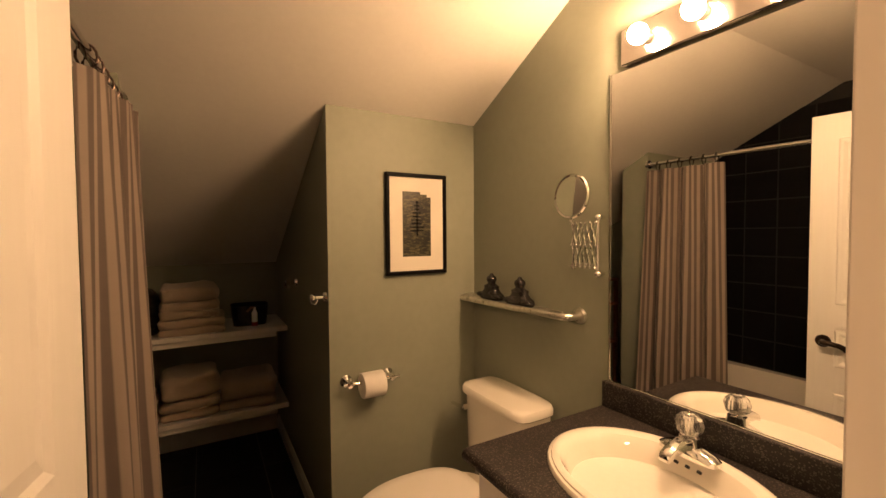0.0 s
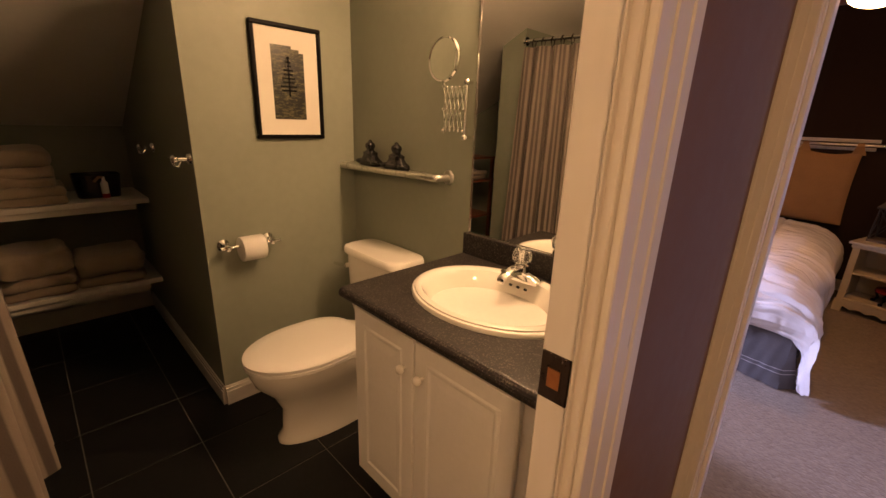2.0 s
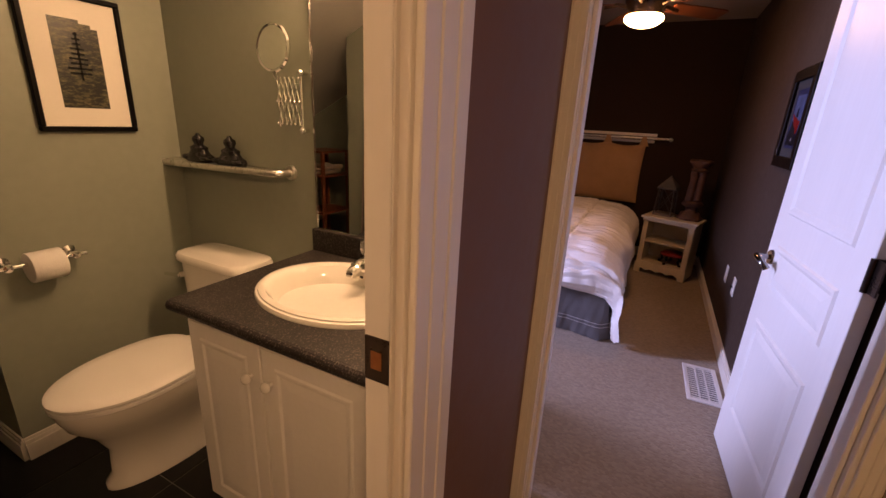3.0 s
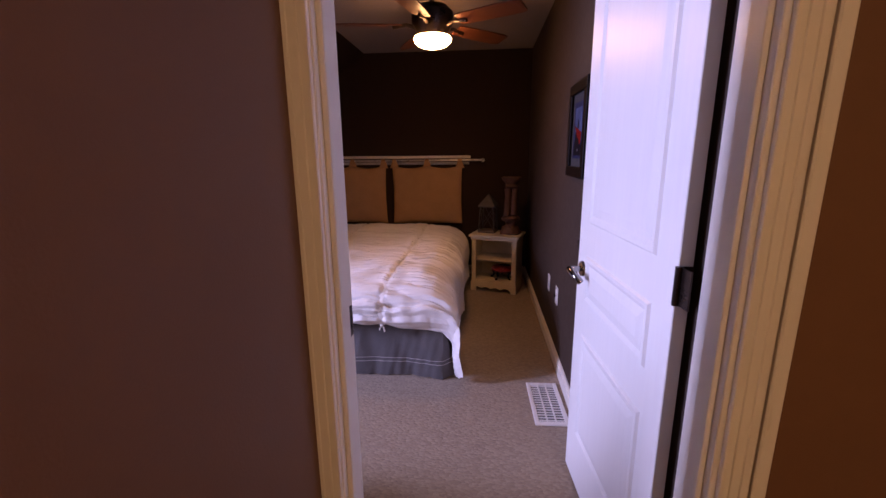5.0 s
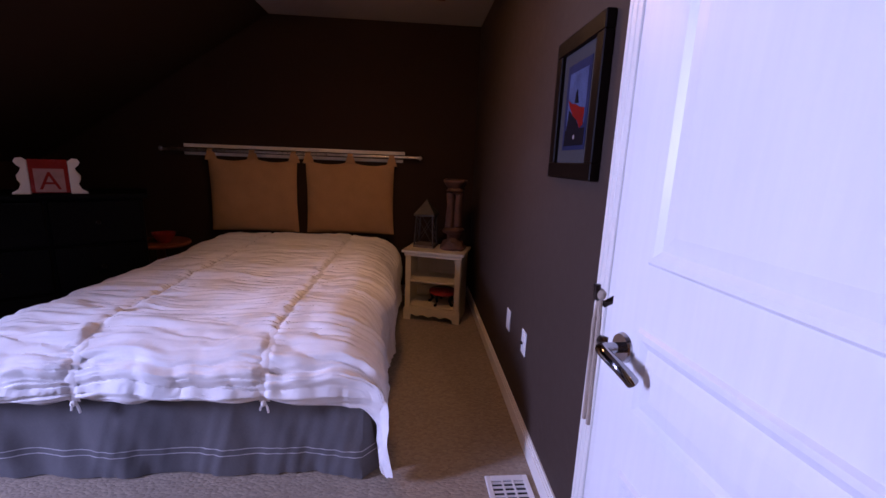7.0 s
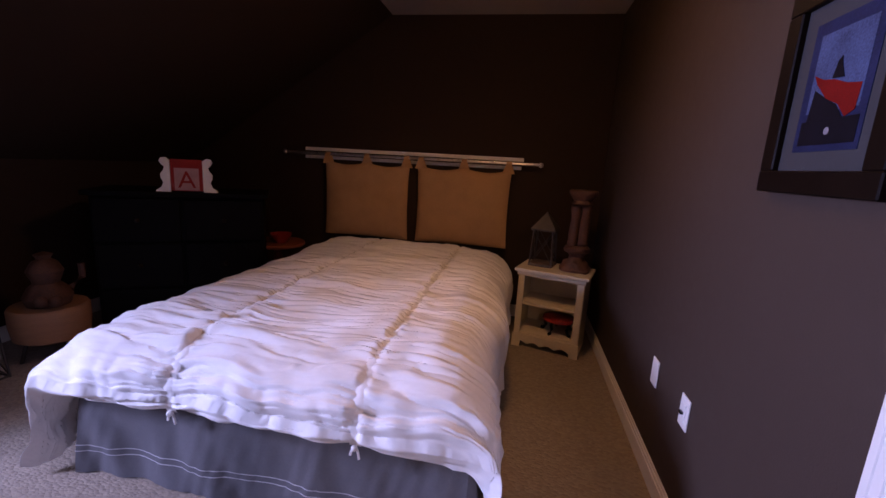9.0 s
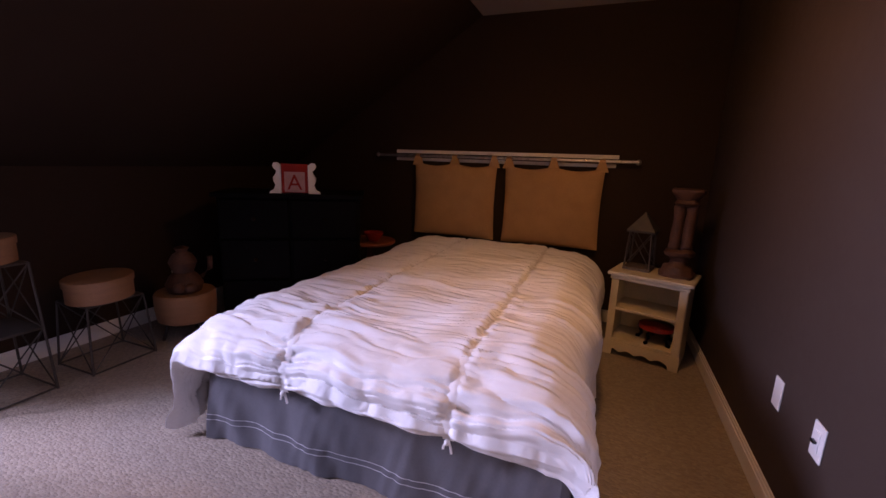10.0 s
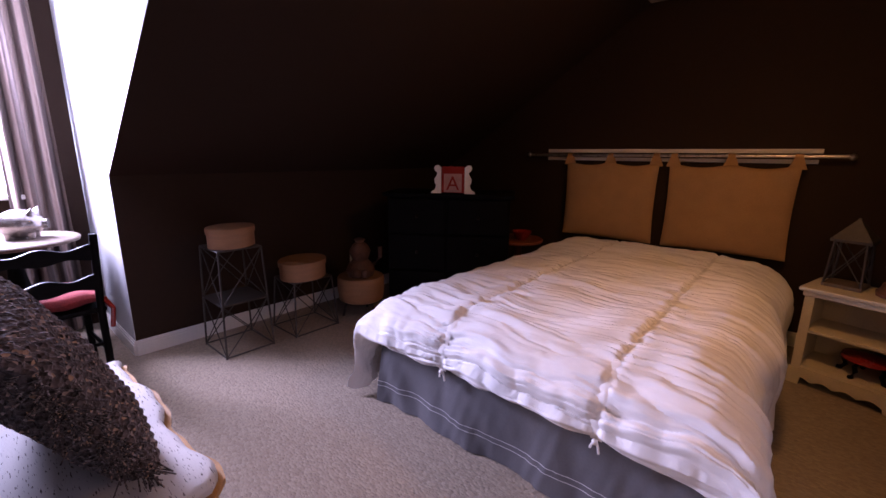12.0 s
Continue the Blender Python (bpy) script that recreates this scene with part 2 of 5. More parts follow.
wall("floor_hall", bx(0.9, 4.0, -2.4, HY + 0.045, -0.08, 0), CARPET, "beige looped carpet in the hall", "floor")
wall("floor_bedroom", bx(4.0, BX, RY, 3.55, -0.08, 0.0), CARPET, "beige looped carpet in the bedroom", "floor")
wall("floor_bedroom_west", bx(3.35, 4.0, 1.60, 3.55, -0.08, 0.0), CARPET, "beige looped carpet in the dormer", "floor")
bath_floor = wall("floor_bath", bx(1.6, WX, HY + 0.045, 3.05, -0.08, -0.004), GROUT, "black floor tiles with pale grout", "floor")

# hall wall with the bathroom door opening
BD0, BD1 = 2.36, 3.116
w = bx(0.9, BD0 - 0.02, HY, BY0, 0, CZ)
bx(BD1 + 0.02, WX - 0.0005, HY, BY0, 0, CZ, bm=w)
bx(BD0 - 0.02, BD1 + 0.02, HY, BY0, TOP + 0.02, CZ, bm=w)
wall("wall_hall_bath", w, HALL, "tan painted wall between hall and bathroom")
w = bx(1.6, BD0 - 0.02, BY0, BY0 + 0.004, 0, CZ)
bx(BD1 + 0.02, WX, BY0, BY0 + 0.004, 0, CZ, bm=w)
bx(BD0 - 0.02, BD1 + 0.02, BY0, BY0 + 0.004, TOP + 0.02, CZ, bm=w)
wall("wall_bath_south", w, SAGE, "sage green painted bathroom wall")
t = bx(BD1, BD1 + 0.02, HY, BY0 + 0.004, 0, TOP, 0.002)
bx(BD0 - 0.02, BD0, HY, BY0 + 0.004, 0, TOP, 0.002, bm=t)
bx(BD0 - 0.02, BD1 + 0.02, HY, BY0 + 0.004, TOP, TOP + 0.02, bm=t)
bx(BD1 - 0.012, BD1, HY + 0.012, BY0 - 0.045, 0, TOP - 0.012, 0.002, bm=t)
bx(BD0, BD0 + 0.012, HY + 0.012, BY0 - 0.045, 0, TOP - 0.012, 0.002, bm=t)
casing(t, "x", HY, -1, BD0 - 0.012, BD1 + 0.008, TOP + 0.012, 0.13)
casing(t, "x", BY0 + 0.004, 1, BD0 - 0.012, BD1 + 0.075, TOP + 0.012, 0.05)
wall("trim_bath_door", t, TRIM, "white painted door jamb and moulded casing", "door trim")
strike = tagged(new("strike_plate"), "dark bronze strike plate let into the jamb", "strike plate")
strike.matrix_world = pose(BD1, BY0 - 0.02, 1.05)
s = bx(-0.003, 0.001, -0.02, 0.022, -0.035, 0.035, 0.001)
part("plate", s, BRONZE, strike)
part("latch_hole", bx(-0.0045, -0.003, -0.008, 0.01, -0.014, 0.014), mat("worn_brass", (0.35, 0.14, 0.05), 0.35, 0.9, vary=0.2), strike, "worn brass latch hole")

# wall with the bedroom door opening
BE0, BE1 = -1.072, -0.315
w = bx(HX, 4.0, -2.4, BE0 - 0.02, 0, CZ)
bx(HX, 4.0, BE1 + 0.02, HY, 0, CZ, bm=w)
bx(HX, 4.0, BE0 - 0.02, BE1 + 0.02, TOP + 0.02, CZ, bm=w)
wall("wall_hall_east", w, HALL, "tan painted hall wall at the bedroom door")
w = bx(4.0, 4.006, RY, BE0 - 0.02, 0, CZ)
bx(4.0, 4.006, BE1 + 0.02, 1.60, 0, CZ, bm=w)
bx(4.0, 4.006, BE0 - 0.02, BE1 + 0.02, TOP + 0.02, CZ, bm=w)
wall("wall_bedroom_west", w, BROWN, "dark brown painted bedroom wall")
t = bx(HX, 4.006, BE1, BE1 + 0.02, 0, TOP, 0.002)
bx(HX, 4.006, BE0 - 0.02, BE0, 0, TOP, 0.002, bm=t)
bx(HX, 4.006, BE0 - 0.02, BE1 + 0.02, TOP, TOP + 0.02, bm=t)
bx(HX + 0.02, 3.95, BE1 - 0.012, BE1, 0, TOP - 0.012, 0.002, bm=t)
bx(HX + 0.02, 3.95, BE0, BE0 + 0.012, 0, TOP - 0.012, 0.002, bm=t)
casing(t, "y", HX, -1, BE0 - 0.012, BE1 + 0.004, TOP + 0.012, 0.056)
bx(HX - 0.014, HX, BE0 - 0.10, BE0 - 0.073, 0, TOP + 0.055, 0.003, bm=t)
casing(t, "y", 4.006, 1, BE0 - 0.005, BE1 + 0.008, TOP + 0.012, 0.045)
wall("trim_bedroom_door", t, TRIM, "white painted door jamb and moulded casing", "door trim")

strike = tagged(new("strike_plate"), "dark bronze strike plate on the bedroom jamb", "strike plate")
strike.matrix_world = pose(3.972, BE1, 0.98)
part("plate", bx(-0.02, 0.022, -0.0035, 0.001, -0.035, 0.035, 0.001), BRONZE, strike)
part("latch_hole", bx(-0.008, 0.01, -0.005, -0.0035, -0.014, 0.014), BLACK, strike, "dark latch hole")

wall("wall_bath_east", bx(WX, 4.0, HY, 1.60, 0, CZ), SAGE, "sage green painted wall behind mirror and toilet")
wall("wall_bath_picture", prism([(PY, 0), (1.62, 0), (1.62, bath_z(1.62)), (PY, bath_z(PY))], "x", AX + 0.1, WX), SAGE, "sage green wall with a hanging picture")
wall("wall_alcove", prism([(PY, 0), (3.05, 0), (3.05, bath_z(3.05)), (PY, bath_z(PY))], "x", AX, AX + 0.1), SAGE, "sage green alcove side wall under the slope")
wall("wall_alcove_knee", bx(1.6, AX, 3.0, 3.1, 0, bath_z(3.0) + 0.02), SAGE, "low knee wall at the back of the alcove")
wall("wall_tub_end", prism([(1.49, 0), (1.69, 0), (1.69, bath_z(1.69)), (1.49, bath_z(1.49))], "x", 1.6, 2.45), SAGE, "sage green partition at the end of the bathtub")
wall("wall_bath_west", bx(1.5, 1.6, HY, 3.1, 0, CZ), SAGE, "sage green bathroom side wall")
wall("ceiling_bath", prism([(BY0, CZ), (0.72, CZ), (3.12, bath_z(3.12)), (3.12, bath_z(3.12) + 0.1), (0.72, CZ + 0.1), (BY0, CZ + 0.1)], "x", 1.5, WX), CEIL, "white sloped attic ceiling over the bathroom", "ceiling")
wall("ceiling_hall", bx(0.9, 4.0, -2.4, BY0, CZ + 0.002, CZ + 0.1), CEIL, "white hall ceiling", "ceiling")
wall("wall_hall_west", bx(0.8, 0.9, -2.4, HY, 0, CZ), HALL, "tan painted hall end wall")
wall("wall_hall_south", bx(0.8, 4.05, -2.5, -2.4, 0, CZ), HALL, "tan painted hall wall")

wall("wall_bedroom_south", bx(4.0, BX, RY - 0.1, RY, 0, CZ), LIFTED_BROWN, "brown wall with a framed picture, colour lifted to look daylit")
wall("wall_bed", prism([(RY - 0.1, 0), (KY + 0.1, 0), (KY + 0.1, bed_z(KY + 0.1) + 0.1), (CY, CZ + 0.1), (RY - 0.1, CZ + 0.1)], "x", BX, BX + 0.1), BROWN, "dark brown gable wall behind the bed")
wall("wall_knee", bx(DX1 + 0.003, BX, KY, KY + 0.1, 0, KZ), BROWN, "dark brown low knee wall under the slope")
wall("ceiling_bedroom", bx(4.0, BX, RY, CY, CZ, CZ + 0.1), BEDCEIL, "taupe flat bedroom ceiling", "ceiling")
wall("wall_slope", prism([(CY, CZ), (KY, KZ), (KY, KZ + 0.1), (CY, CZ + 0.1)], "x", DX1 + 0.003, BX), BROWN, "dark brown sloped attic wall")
# Even pale grey cheek; the other dormer walls stay brown.
wall("dormer_cheek", prism([(KY, 0), (DY, 0), (DY, 2.38), (CY + 0.03, 2.38), (KY, KZ)], "x", DX1, DX1 + 0.003), mat("pale_cheek", (0.42, 0.42, 0.41), 0.6, vary=0.04, scale=3, bump=0.1, bump_scale=260), "pale dormer cheek wall")
wall("dormer_cheek_west", bx(DX0 - 0.1, DX0, 1.62, DY, 0, 2.40), BROWN, "dark brown dormer side wall")
wall("wall_bedroom_return", bx(DX0, 4.006, 1.60, 1.62, 0, 2.40), BROWN, "dark brown wall return beside the dormer")
wall("ceiling_dormer", bx(DX0 - 0.1, DX1 + 0.02, CY, DY + 0.1, CZ + 0.002, CZ + 0.1), CEIL, "white dormer ceiling", "ceiling")
WN = (3.90, 4.44, 0.99, 2.12)
w = bx(DX0 - 0.1, WN[0], DY, DY + 0.1, 0, CZ)
bx(WN[1], DX1 + 0.02, DY, DY + 0.1, 0, CZ, bm=w)
bx(WN[0], WN[1], DY, DY + 0.1, 0, WN[2], bm=w)
bx(WN[0], WN[1], DY, DY + 0.1, WN[3], CZ, bm=w)
wall("wall_dormer", w, BROWN, "dark brown dormer wall round the window")
win = thing("window_1", pose(0, 0, 0), "white framed window in the dormer", "window", kind="structure")
f = bx(WN[0], WN[0] + 0.05, DY - 0.01, DY + 0.06, WN[2], WN[3], 0.004)
bx(WN[1] - 0.05, WN[1], DY - 0.01, DY + 0.06, WN[2], WN[3], 0.004, bm=f)
bx(WN[0] + 0.05, WN[1] - 0.05, DY - 0.01, DY + 0.06, WN[3] - 0.05, WN[3], 0.004, bm=f)
bx(WN[0] + 0.05, WN[1] - 0.05, DY - 0.01, DY + 0.06, WN[2], WN[2] + 0.05, 0.004, bm=f)
bx(WN[0] + 0.05, WN[1] - 0.05, DY + 0.0, DY + 0.05, 1.53, 1.57, 0.004, bm=f)
part("window_frame", f, TRIM, win)
part("window_sill", bx(WN[0] - 0.06, WN[1] + 0.06, DY - 0.05, DY, WN[2] - 0.03, WN[2], 0.006), TRIM, win)
for z0, z1 in ((WN[2] + 0.05, 1.53), (1.57, WN[3] - 0.05)):
    p = part("pane", bx(WN[0] + 0.05, WN[1] - 0.05, DY + 0.02, DY + 0.026, z0, z1), GLASS, win)
    p.visible_shadow = False


def baseboard(name, bm):
    return tagged(part(name, bm, TRIM), "white moulded baseboard along the wall", "baseboard", kind="structure")


def skirting(bm, axis, face, out, a, b, h=0.1):
    for z0, z1, d in ((0, h * 0.72, 0.014), (h * 0.72, h * 0.88, 0.010), (h * 0.88, h, 0.006)):
        f0, f1 = sorted((face, face + out * d))
        if axis == "x":
            bx(a, b, f0, f1, z0, z1, bm=bm)
        else:
            bx(f0, f1, a, b, z0, z1, bm=bm)
    return bm


baseboard("baseboard_bath", skirting(skirting(bmesh.new(), "x", PY, -1, AX, WX), "y", AX, -1, PY, 3.0))
baseboard("baseboard_alcove", skirting(bmesh.new(), "x", 3.0, -1, 1.6, AX - 0.014, 0.16))
baseboard("baseboard_bedroom", skirting(skirting(skirting(bmesh.new(), "x", RY, 1, 5.075, BX), "x", KY, -1, DX1, BX), "y", DX1, -1, KY + 0.0005, DY))
baseboard("baseboard_bed_wall", skirting(bmesh.new(), "y", BX, -1, RY + 0.015, KY - 0.015))

# ---- doors ----
def panel_door(name, m, width, label, lever_side, height=TOP - 0.012, back_hook=False):
    """A door leaf from its hinge along +x, 36 mm thick about y = 0, with three raised panels on both faces."""
    d = thing(name, m, label, "door", kind="structure")
    leaf = bx(0, width, -0.017, 0.017, 0.008, height, 0.002)
    st = 0.10
    rows = ((0.22, 0.665), (0.793, 0.976), (1.098, height - 0.12))
    leaf = part("leaf", leaf, DOORW, d)
    for s in (-1, 1):
        for z0, z1 in rows:
            u0, u1 = st, width - st
            rings = []
            for inset, dep in ((0.0, 0.0165), (0.007, 0.024), (0.018, 0.0235), (0.032, 0.0172), (0.062, 0.0225)):
                y = s * dep
                rings.append([(u0 + inset, y, z0 + inset), (u1 - inset, y, z0 + inset), (u1 - inset, y, z1 - inset), (u0 + inset, y, z1 - inset)])
            b = loft(rings, cap=False)
            b.faces.new([b.verts.new(p) for p in rings[-1]])
            part("panel", b, DOORW, leaf)
    lz, lx = 0.915, width - 0.06
    for s in (-1, 1):
        h = cyl((lx, s * 0.0175, lz), (lx, s * 0.026, lz), 0.031, 0.028, 24)
        cyl((lx, s * 0.026, lz), (lx, s * 0.06, lz), 0.011, bm=h)
        tube([(lx, s * 0.056, lz), (lx - 0.004, s * 0.068, lz), (lx - 0.03, s * 0.073, lz + 0.001), (lx - 0.065, s * 0.068, lz - 0.006), (lx - 0.085, s * 0.058, lz - 0.018), (lx - 0.088, s * 0.05, lz - 0.028)], 0.0125, 12, bm=h)
        part("door_handle", h, lever_side, d, "lever handle on a round rose", True)
    part("latch", bx(width - 0.001, width + 0.002, -0.011, 0.011, lz - 0.028, lz + 0.028), lever_side, d)
    for z in (0.25, 1.055, 1.80):
        hb = cyl((-0.008, 0.02, z - 0.045), (-0.008, 0.02, z + 0.045), 0.0075, n=12)
        bx(-0.004, -0.001, -0.015, 0.02, z - 0.044, z + 0.044, bm=hb)
        bx(-0.05, -0.008, 0.012, 0.016, z - 0.044, z + 0.044, bm=hb)
        part("hinge", hb, BRONZE, d, "dark bronze butt hinge")
    return d


bath_door = panel_door("door_bath", pose(BD0 + 0.025, BY0 + 0.035, 0, 0, 0, 81.2), 0.75, "white panelled bathroom door standing open", BRONZE)
bed_door = panel_door("door_bedroom", pose(4.068, BE0 + 0.006, 0, 0, 0, 4.6), 0.705, "white panelled bedroom door standing open", DARKCHROME)

# ---- bathroom ----
CT = 0.842
VY0, VY1, VXF = -0.18, 0.66, 3.323
van = thing("vanity_cabinet", pose(0, 0, 0), "white vanity cabinet with two panelled doors", "cabinet")
b = bx(VXF + 0.055, WX, VY0 + 0.01, VY1 - 0.01, 0.09, CT - 0.04, 0.003)
bx(VXF + 0.11, WX, VY0 + 0.01, VY1 - 0.012, 0.0, 0.09, bm=b)
part("body", b, VANITY, van)
mid = 0.335
DT = 0.772
for y0, y1, ky in ((mid + 0.003, VY1 - 0.02, mid + 0.038), (-0.03, mid - 0.003, mid - 0.038)):
    dr = bx(VXF + 0.037, VXF + 0.055, y0, y1, 0.11, DT, 0.003)
    rings = []
    for inset, dep in ((0.05, 0.037), (0.055, 0.033), (0.062, 0.033), (0.07, 0.0372), (0.10, 0.035)):
        x = VXF + dep
        rings.append([(x, y0 + inset, 0.11 + inset), (x, y1 - inset, 0.11 + inset), (x, y1 - inset, DT - inset), (x, y0 + inset, DT - inset)])
    loft(rings, cap=False, bm=dr)
    dr.faces.new([dr.verts.new(p) for p in rings[-1]])
    door = part("cabinet_door", dr, VANITY, van)
    k = ball((VXF + 0.016, ky, 0.668), 0.0155, 0.8, 1, 1)
    cyl((VXF + 0.037, ky, 0.668), (VXF + 0.02, ky, 0.668), 0.006, bm=k)
    part("knob", k, PORCELAIN, door, "white round knob", True)
# worktop with rounded front edge and an oval hole for the basin
SX, SY, SRX, SRY = 3.636, 0.285, 0.224, 0.285
top = thing("worktop", pose(0, 0, 0), "dark speckled laminate worktop with a backsplash", "worktop")
b = bmesh.new()
N = 64
inner = [b.verts.new((p[0], p[1], CT)) for p in oval(SX, SY, CT, SRX - 0.02, SRY - 0.02, N)]
rect = []
x0, x1, y0, y1 = VXF + 0.012, WX, VY0, VY1 - 0.005
for i in range(N):
    a = 2 * math.pi * i / N
    c, s = math.cos(a), math.sin(a)
    k = min(((x1 - SX) / c if c > 1e-6 else (x0 - SX) / c if c < -1e-6 else 9), ((y1 - SY) / s if s > 1e-6 else (y0 - SY) / s if s < -1e-6 else 9))
    rect.append(b.verts.new((SX + k * c, SY + k * s, CT)))
for i in range(N):
    b.faces.new((inner[i], inner[(i + 1) % N], rect[(i + 1) % N], rect[i]))
for cx, cy in ((x0, y0), (x0, y1), (x1, y0), (x1, y1)):
    near = sorted(rect, key=lambda v: (v.co.x - cx) ** 2 + (v.co.y - cy) ** 2)[:2]
    b.faces.new((near[0], near[1], b.verts.new((cx, cy, CT))))
arc = [(VXF + 0.012 - 0.019 * math.sin(t), CT - 0.019 + 0.019 * math.cos(t)) for t in np.linspace(0, math.pi, 9)]
prism(arc + [(VXF + 0.03, CT - 0.038), (VXF + 0.012, CT - 0.001)], "y", VY0, VY1, bm=b)
bx(VXF + 0.012, WX, VY1 - 0.005, VY1, CT - 0.04, CT, bm=b)
part("top", b, LAMINATE, top)
part("backsplash", bx(WX - 0.022, WX, VY0, VY1, CT, 0.932, 0.004, 2), LAMINATE, top)
sink = thing("basin", pose(SX, SY, CT), "white oval drop-in washbasin", "washbasin")
b = loft([oval(0, 0, z, SRX * k, SRY * k, 48) for k, z in ((1.0, 0.0), (1.0, 0.006), (0.985, 0.012), (0.96, 0.014), (0.955, 0.018), (0.93, 0.021), (0.88, 0.021))] + [oval(-0.012 if k < 0.84 else -0.004, 0, z, SRX * k, SRY * k, 48) for k, z in ((0.83, 0.017), (0.78, 0.0), (0.74, -0.03), (0.66, -0.08), (0.5, -0.118), (0.25, -0.135), (0.1, -0.138))], cap=False)
part("bowl", b, PORCELAIN, sink, smooth=True)
part("drain", lathe([(0.021, 0), (0.021, 0.004), (0.014, 0.006), (0.013, 0.001)], (-0.01, 0, -0.139)), CHROME, sink, "chrome drain", True)
b = bmesh.new()
for dy in (-0.03, 0, 0.03):
    cyl((0.138, dy - 0.0, -0.004), (0.142, dy, 0.0), 0.006, bm=b)
part("overflow_holes", b, BLACK, sink)
fau = thing("tap", pose(3.795, 0.292, CT + 0.0212), "chrome mixer tap with a clear knob", "tap")
b = loft([oval(0, 0, z, rx, ry, 32, 3.0) for rx, ry, z in ((0.027, 0.078, 0), (0.027, 0.078, 0.012), (0.022, 0.06, 0.022), (0.02, 0.028, 0.03), (0.019, 0.024, 0.05))])
part("base", b, CHROME, fau, smooth=True)
b = loft([[(x, -wd, z - h), (x, wd, z - h), (x, wd, z + h * 0.5), (x, wd * 0.6, z + h), (x, -wd * 0.6, z + h), (x, -wd, z + h * 0.5)] for x, wd, z, h in ((0.0, 0.02, 0.036, 0.014), (-0.04, 0.018, 0.042, 0.013), (-0.08, 0.016, 0.036, 0.011), (-0.105, 0.015, 0.026, 0.009), (-0.112, 0.013, 0.018, 0.006))])
part("spout", b, CHROME, fau, smooth=True)
b = lathe([(0.012, 0.05), (0.018, 0.055), (0.031, 0.066), (0.035, 0.085), (0.031, 0.10), (0.02, 0.110), (0.004, 0.112)], n=10)
part("knob", b, CLEAR, fau, "clear faceted acrylic knob")
part("knob_cap", lathe([(0.008, 0.045), (0.010, 0.09), (0.012, 0.112), (0.006, 0.115)]), CHROME, fau)

mirror = thing("wall_mirror", pose(0, 0, 0), "large frameless wall mirror above the worktop", "mirror")
part("glass", bx(WX - 0.007, WX - 0.001, -0.175, 0.638, 0.937, 1.992, 0.0015), MIRROR, mirror)
b = bx(WX - 0.009, WX - 0.0005, 0.638, 0.643, 0.937, 1.994)
bx(WX - 0.011, WX - 0.0005, -0.175, 0.641, 0.9325, 0.9365, bm=b)
part("edge_trim", b, CHROME, mirror)

light = thing("vanity_light", pose(0, 0, 0), "chrome bar light with lit round bulbs", "wall light")
part("bar", bx(WX - 0.03, WX, -0.15, 0.586, 1.998, 2.112, 0.004, 2), PLATE, light)
for yb in (0.492, 0.327, 0.162, -0.003):
    s = cyl((WX - 0.031, yb, 2.055), (WX - 0.05, yb, 2.055), 0.022, 0.019)
    sk = part("socket", s, NICKEL, light)
    part("bulb", ball((WX - 0.076, yb, 2.055), 0.030, n=20), BULB, sk, "lit round bulb", True)

# toilet, tank against the mirror wall, bowl towards the door side
TY = 1.075
wc = thing("toilet", pose(0, 0, 0), "white porcelain toilet with its lid down", "toilet")
def tb(x0, x1, hw, z, p=5.0):
    return oval((x0 + x1) / 2, TY + 0.02, z - 0.014 * (z > 0.5), (x1 - x0) / 2, hw, 40, p)
part("tank", loft([tb(3.745, 3.915, 0.20, 0.40), tb(3.728, 3.918, 0.203, 0.46), tb(3.722, 3.918, 0.208, 0.735)]), PORCELAIN, wc, smooth=True)
part("tank_lid", loft([tb(3.715, 3.92, 0.215, 0.735), tb(3.706, 3.922, 0.222, 0.742), tb(3.706, 3.922, 0.222, 0.762), tb(3.715, 3.918, 0.215, 0.774), tb(3.74, 3.90, 0.20, 0.779)]), PORCELAIN, wc, smooth=True)
b = cyl((3.722, TY + 0.18, 0.665), (3.70, TY + 0.18, 0.665), 0.013)
tube([(3.704, TY + 0.18, 0.665), (3.698, TY + 0.22, 0.662), (3.70, TY + 0.27, 0.655)], 0.008, bm=b)
part("flush_lever", b, CHROME, wc, "chrome flush lever", True)
def egg(z, x0, x1, hw, n=40):
    pts = []
    for i in range(n):
        a = 2 * math.pi * i / n
        c, s = math.cos(a), math.sin(a)
        cx = x0 + (x1 - x0) * 0.52
        rx = (x1 - cx) if c > 0 else (cx - x0)
        e = 2.0 if c < 0 else 2.9
        pts.append((cx + rx * math.copysign(abs(c) ** (2 / e), c), TY + hw * math.copysign(abs(s) ** (2 / e), s), z))
    return pts
part("bowl", loft([egg(0, 3.235, 3.78, 0.105), egg(0.02, 3.235, 3.78, 0.105), egg(0.05, 3.26, 3.77, 0.095), egg(0.16, 3.265, 3.74, 0.098), egg(0.24, 3.225, 3.73, 0.125), egg(0.31, 3.165, 3.72, 0.165), egg(0.365, 3.145, 3.72, 0.182), egg(0.392, 3.145, 3.73, 0.184)]), PORCELAIN, wc, smooth=True)
part("seat", loft([egg(0.393, 3.14, 3.64, 0.186), egg(0.398, 3.133, 3.645, 0.192), egg(0.411, 3.133, 3.645, 0.192), egg(0.415, 3.14, 3.64, 0.186)]), PLASTICW, wc, smooth=True)
part("lid", loft([egg(0.4155, 3.137, 3.64, 0.188), egg(0.42, 3.131, 3.645, 0.193), egg(0.43, 3.131, 3.645, 0.193), egg(0.438, 3.145, 3.635, 0.18), egg(0.441, 3.19, 3.60, 0.14)]), PLASTICW, wc, smooth=True)

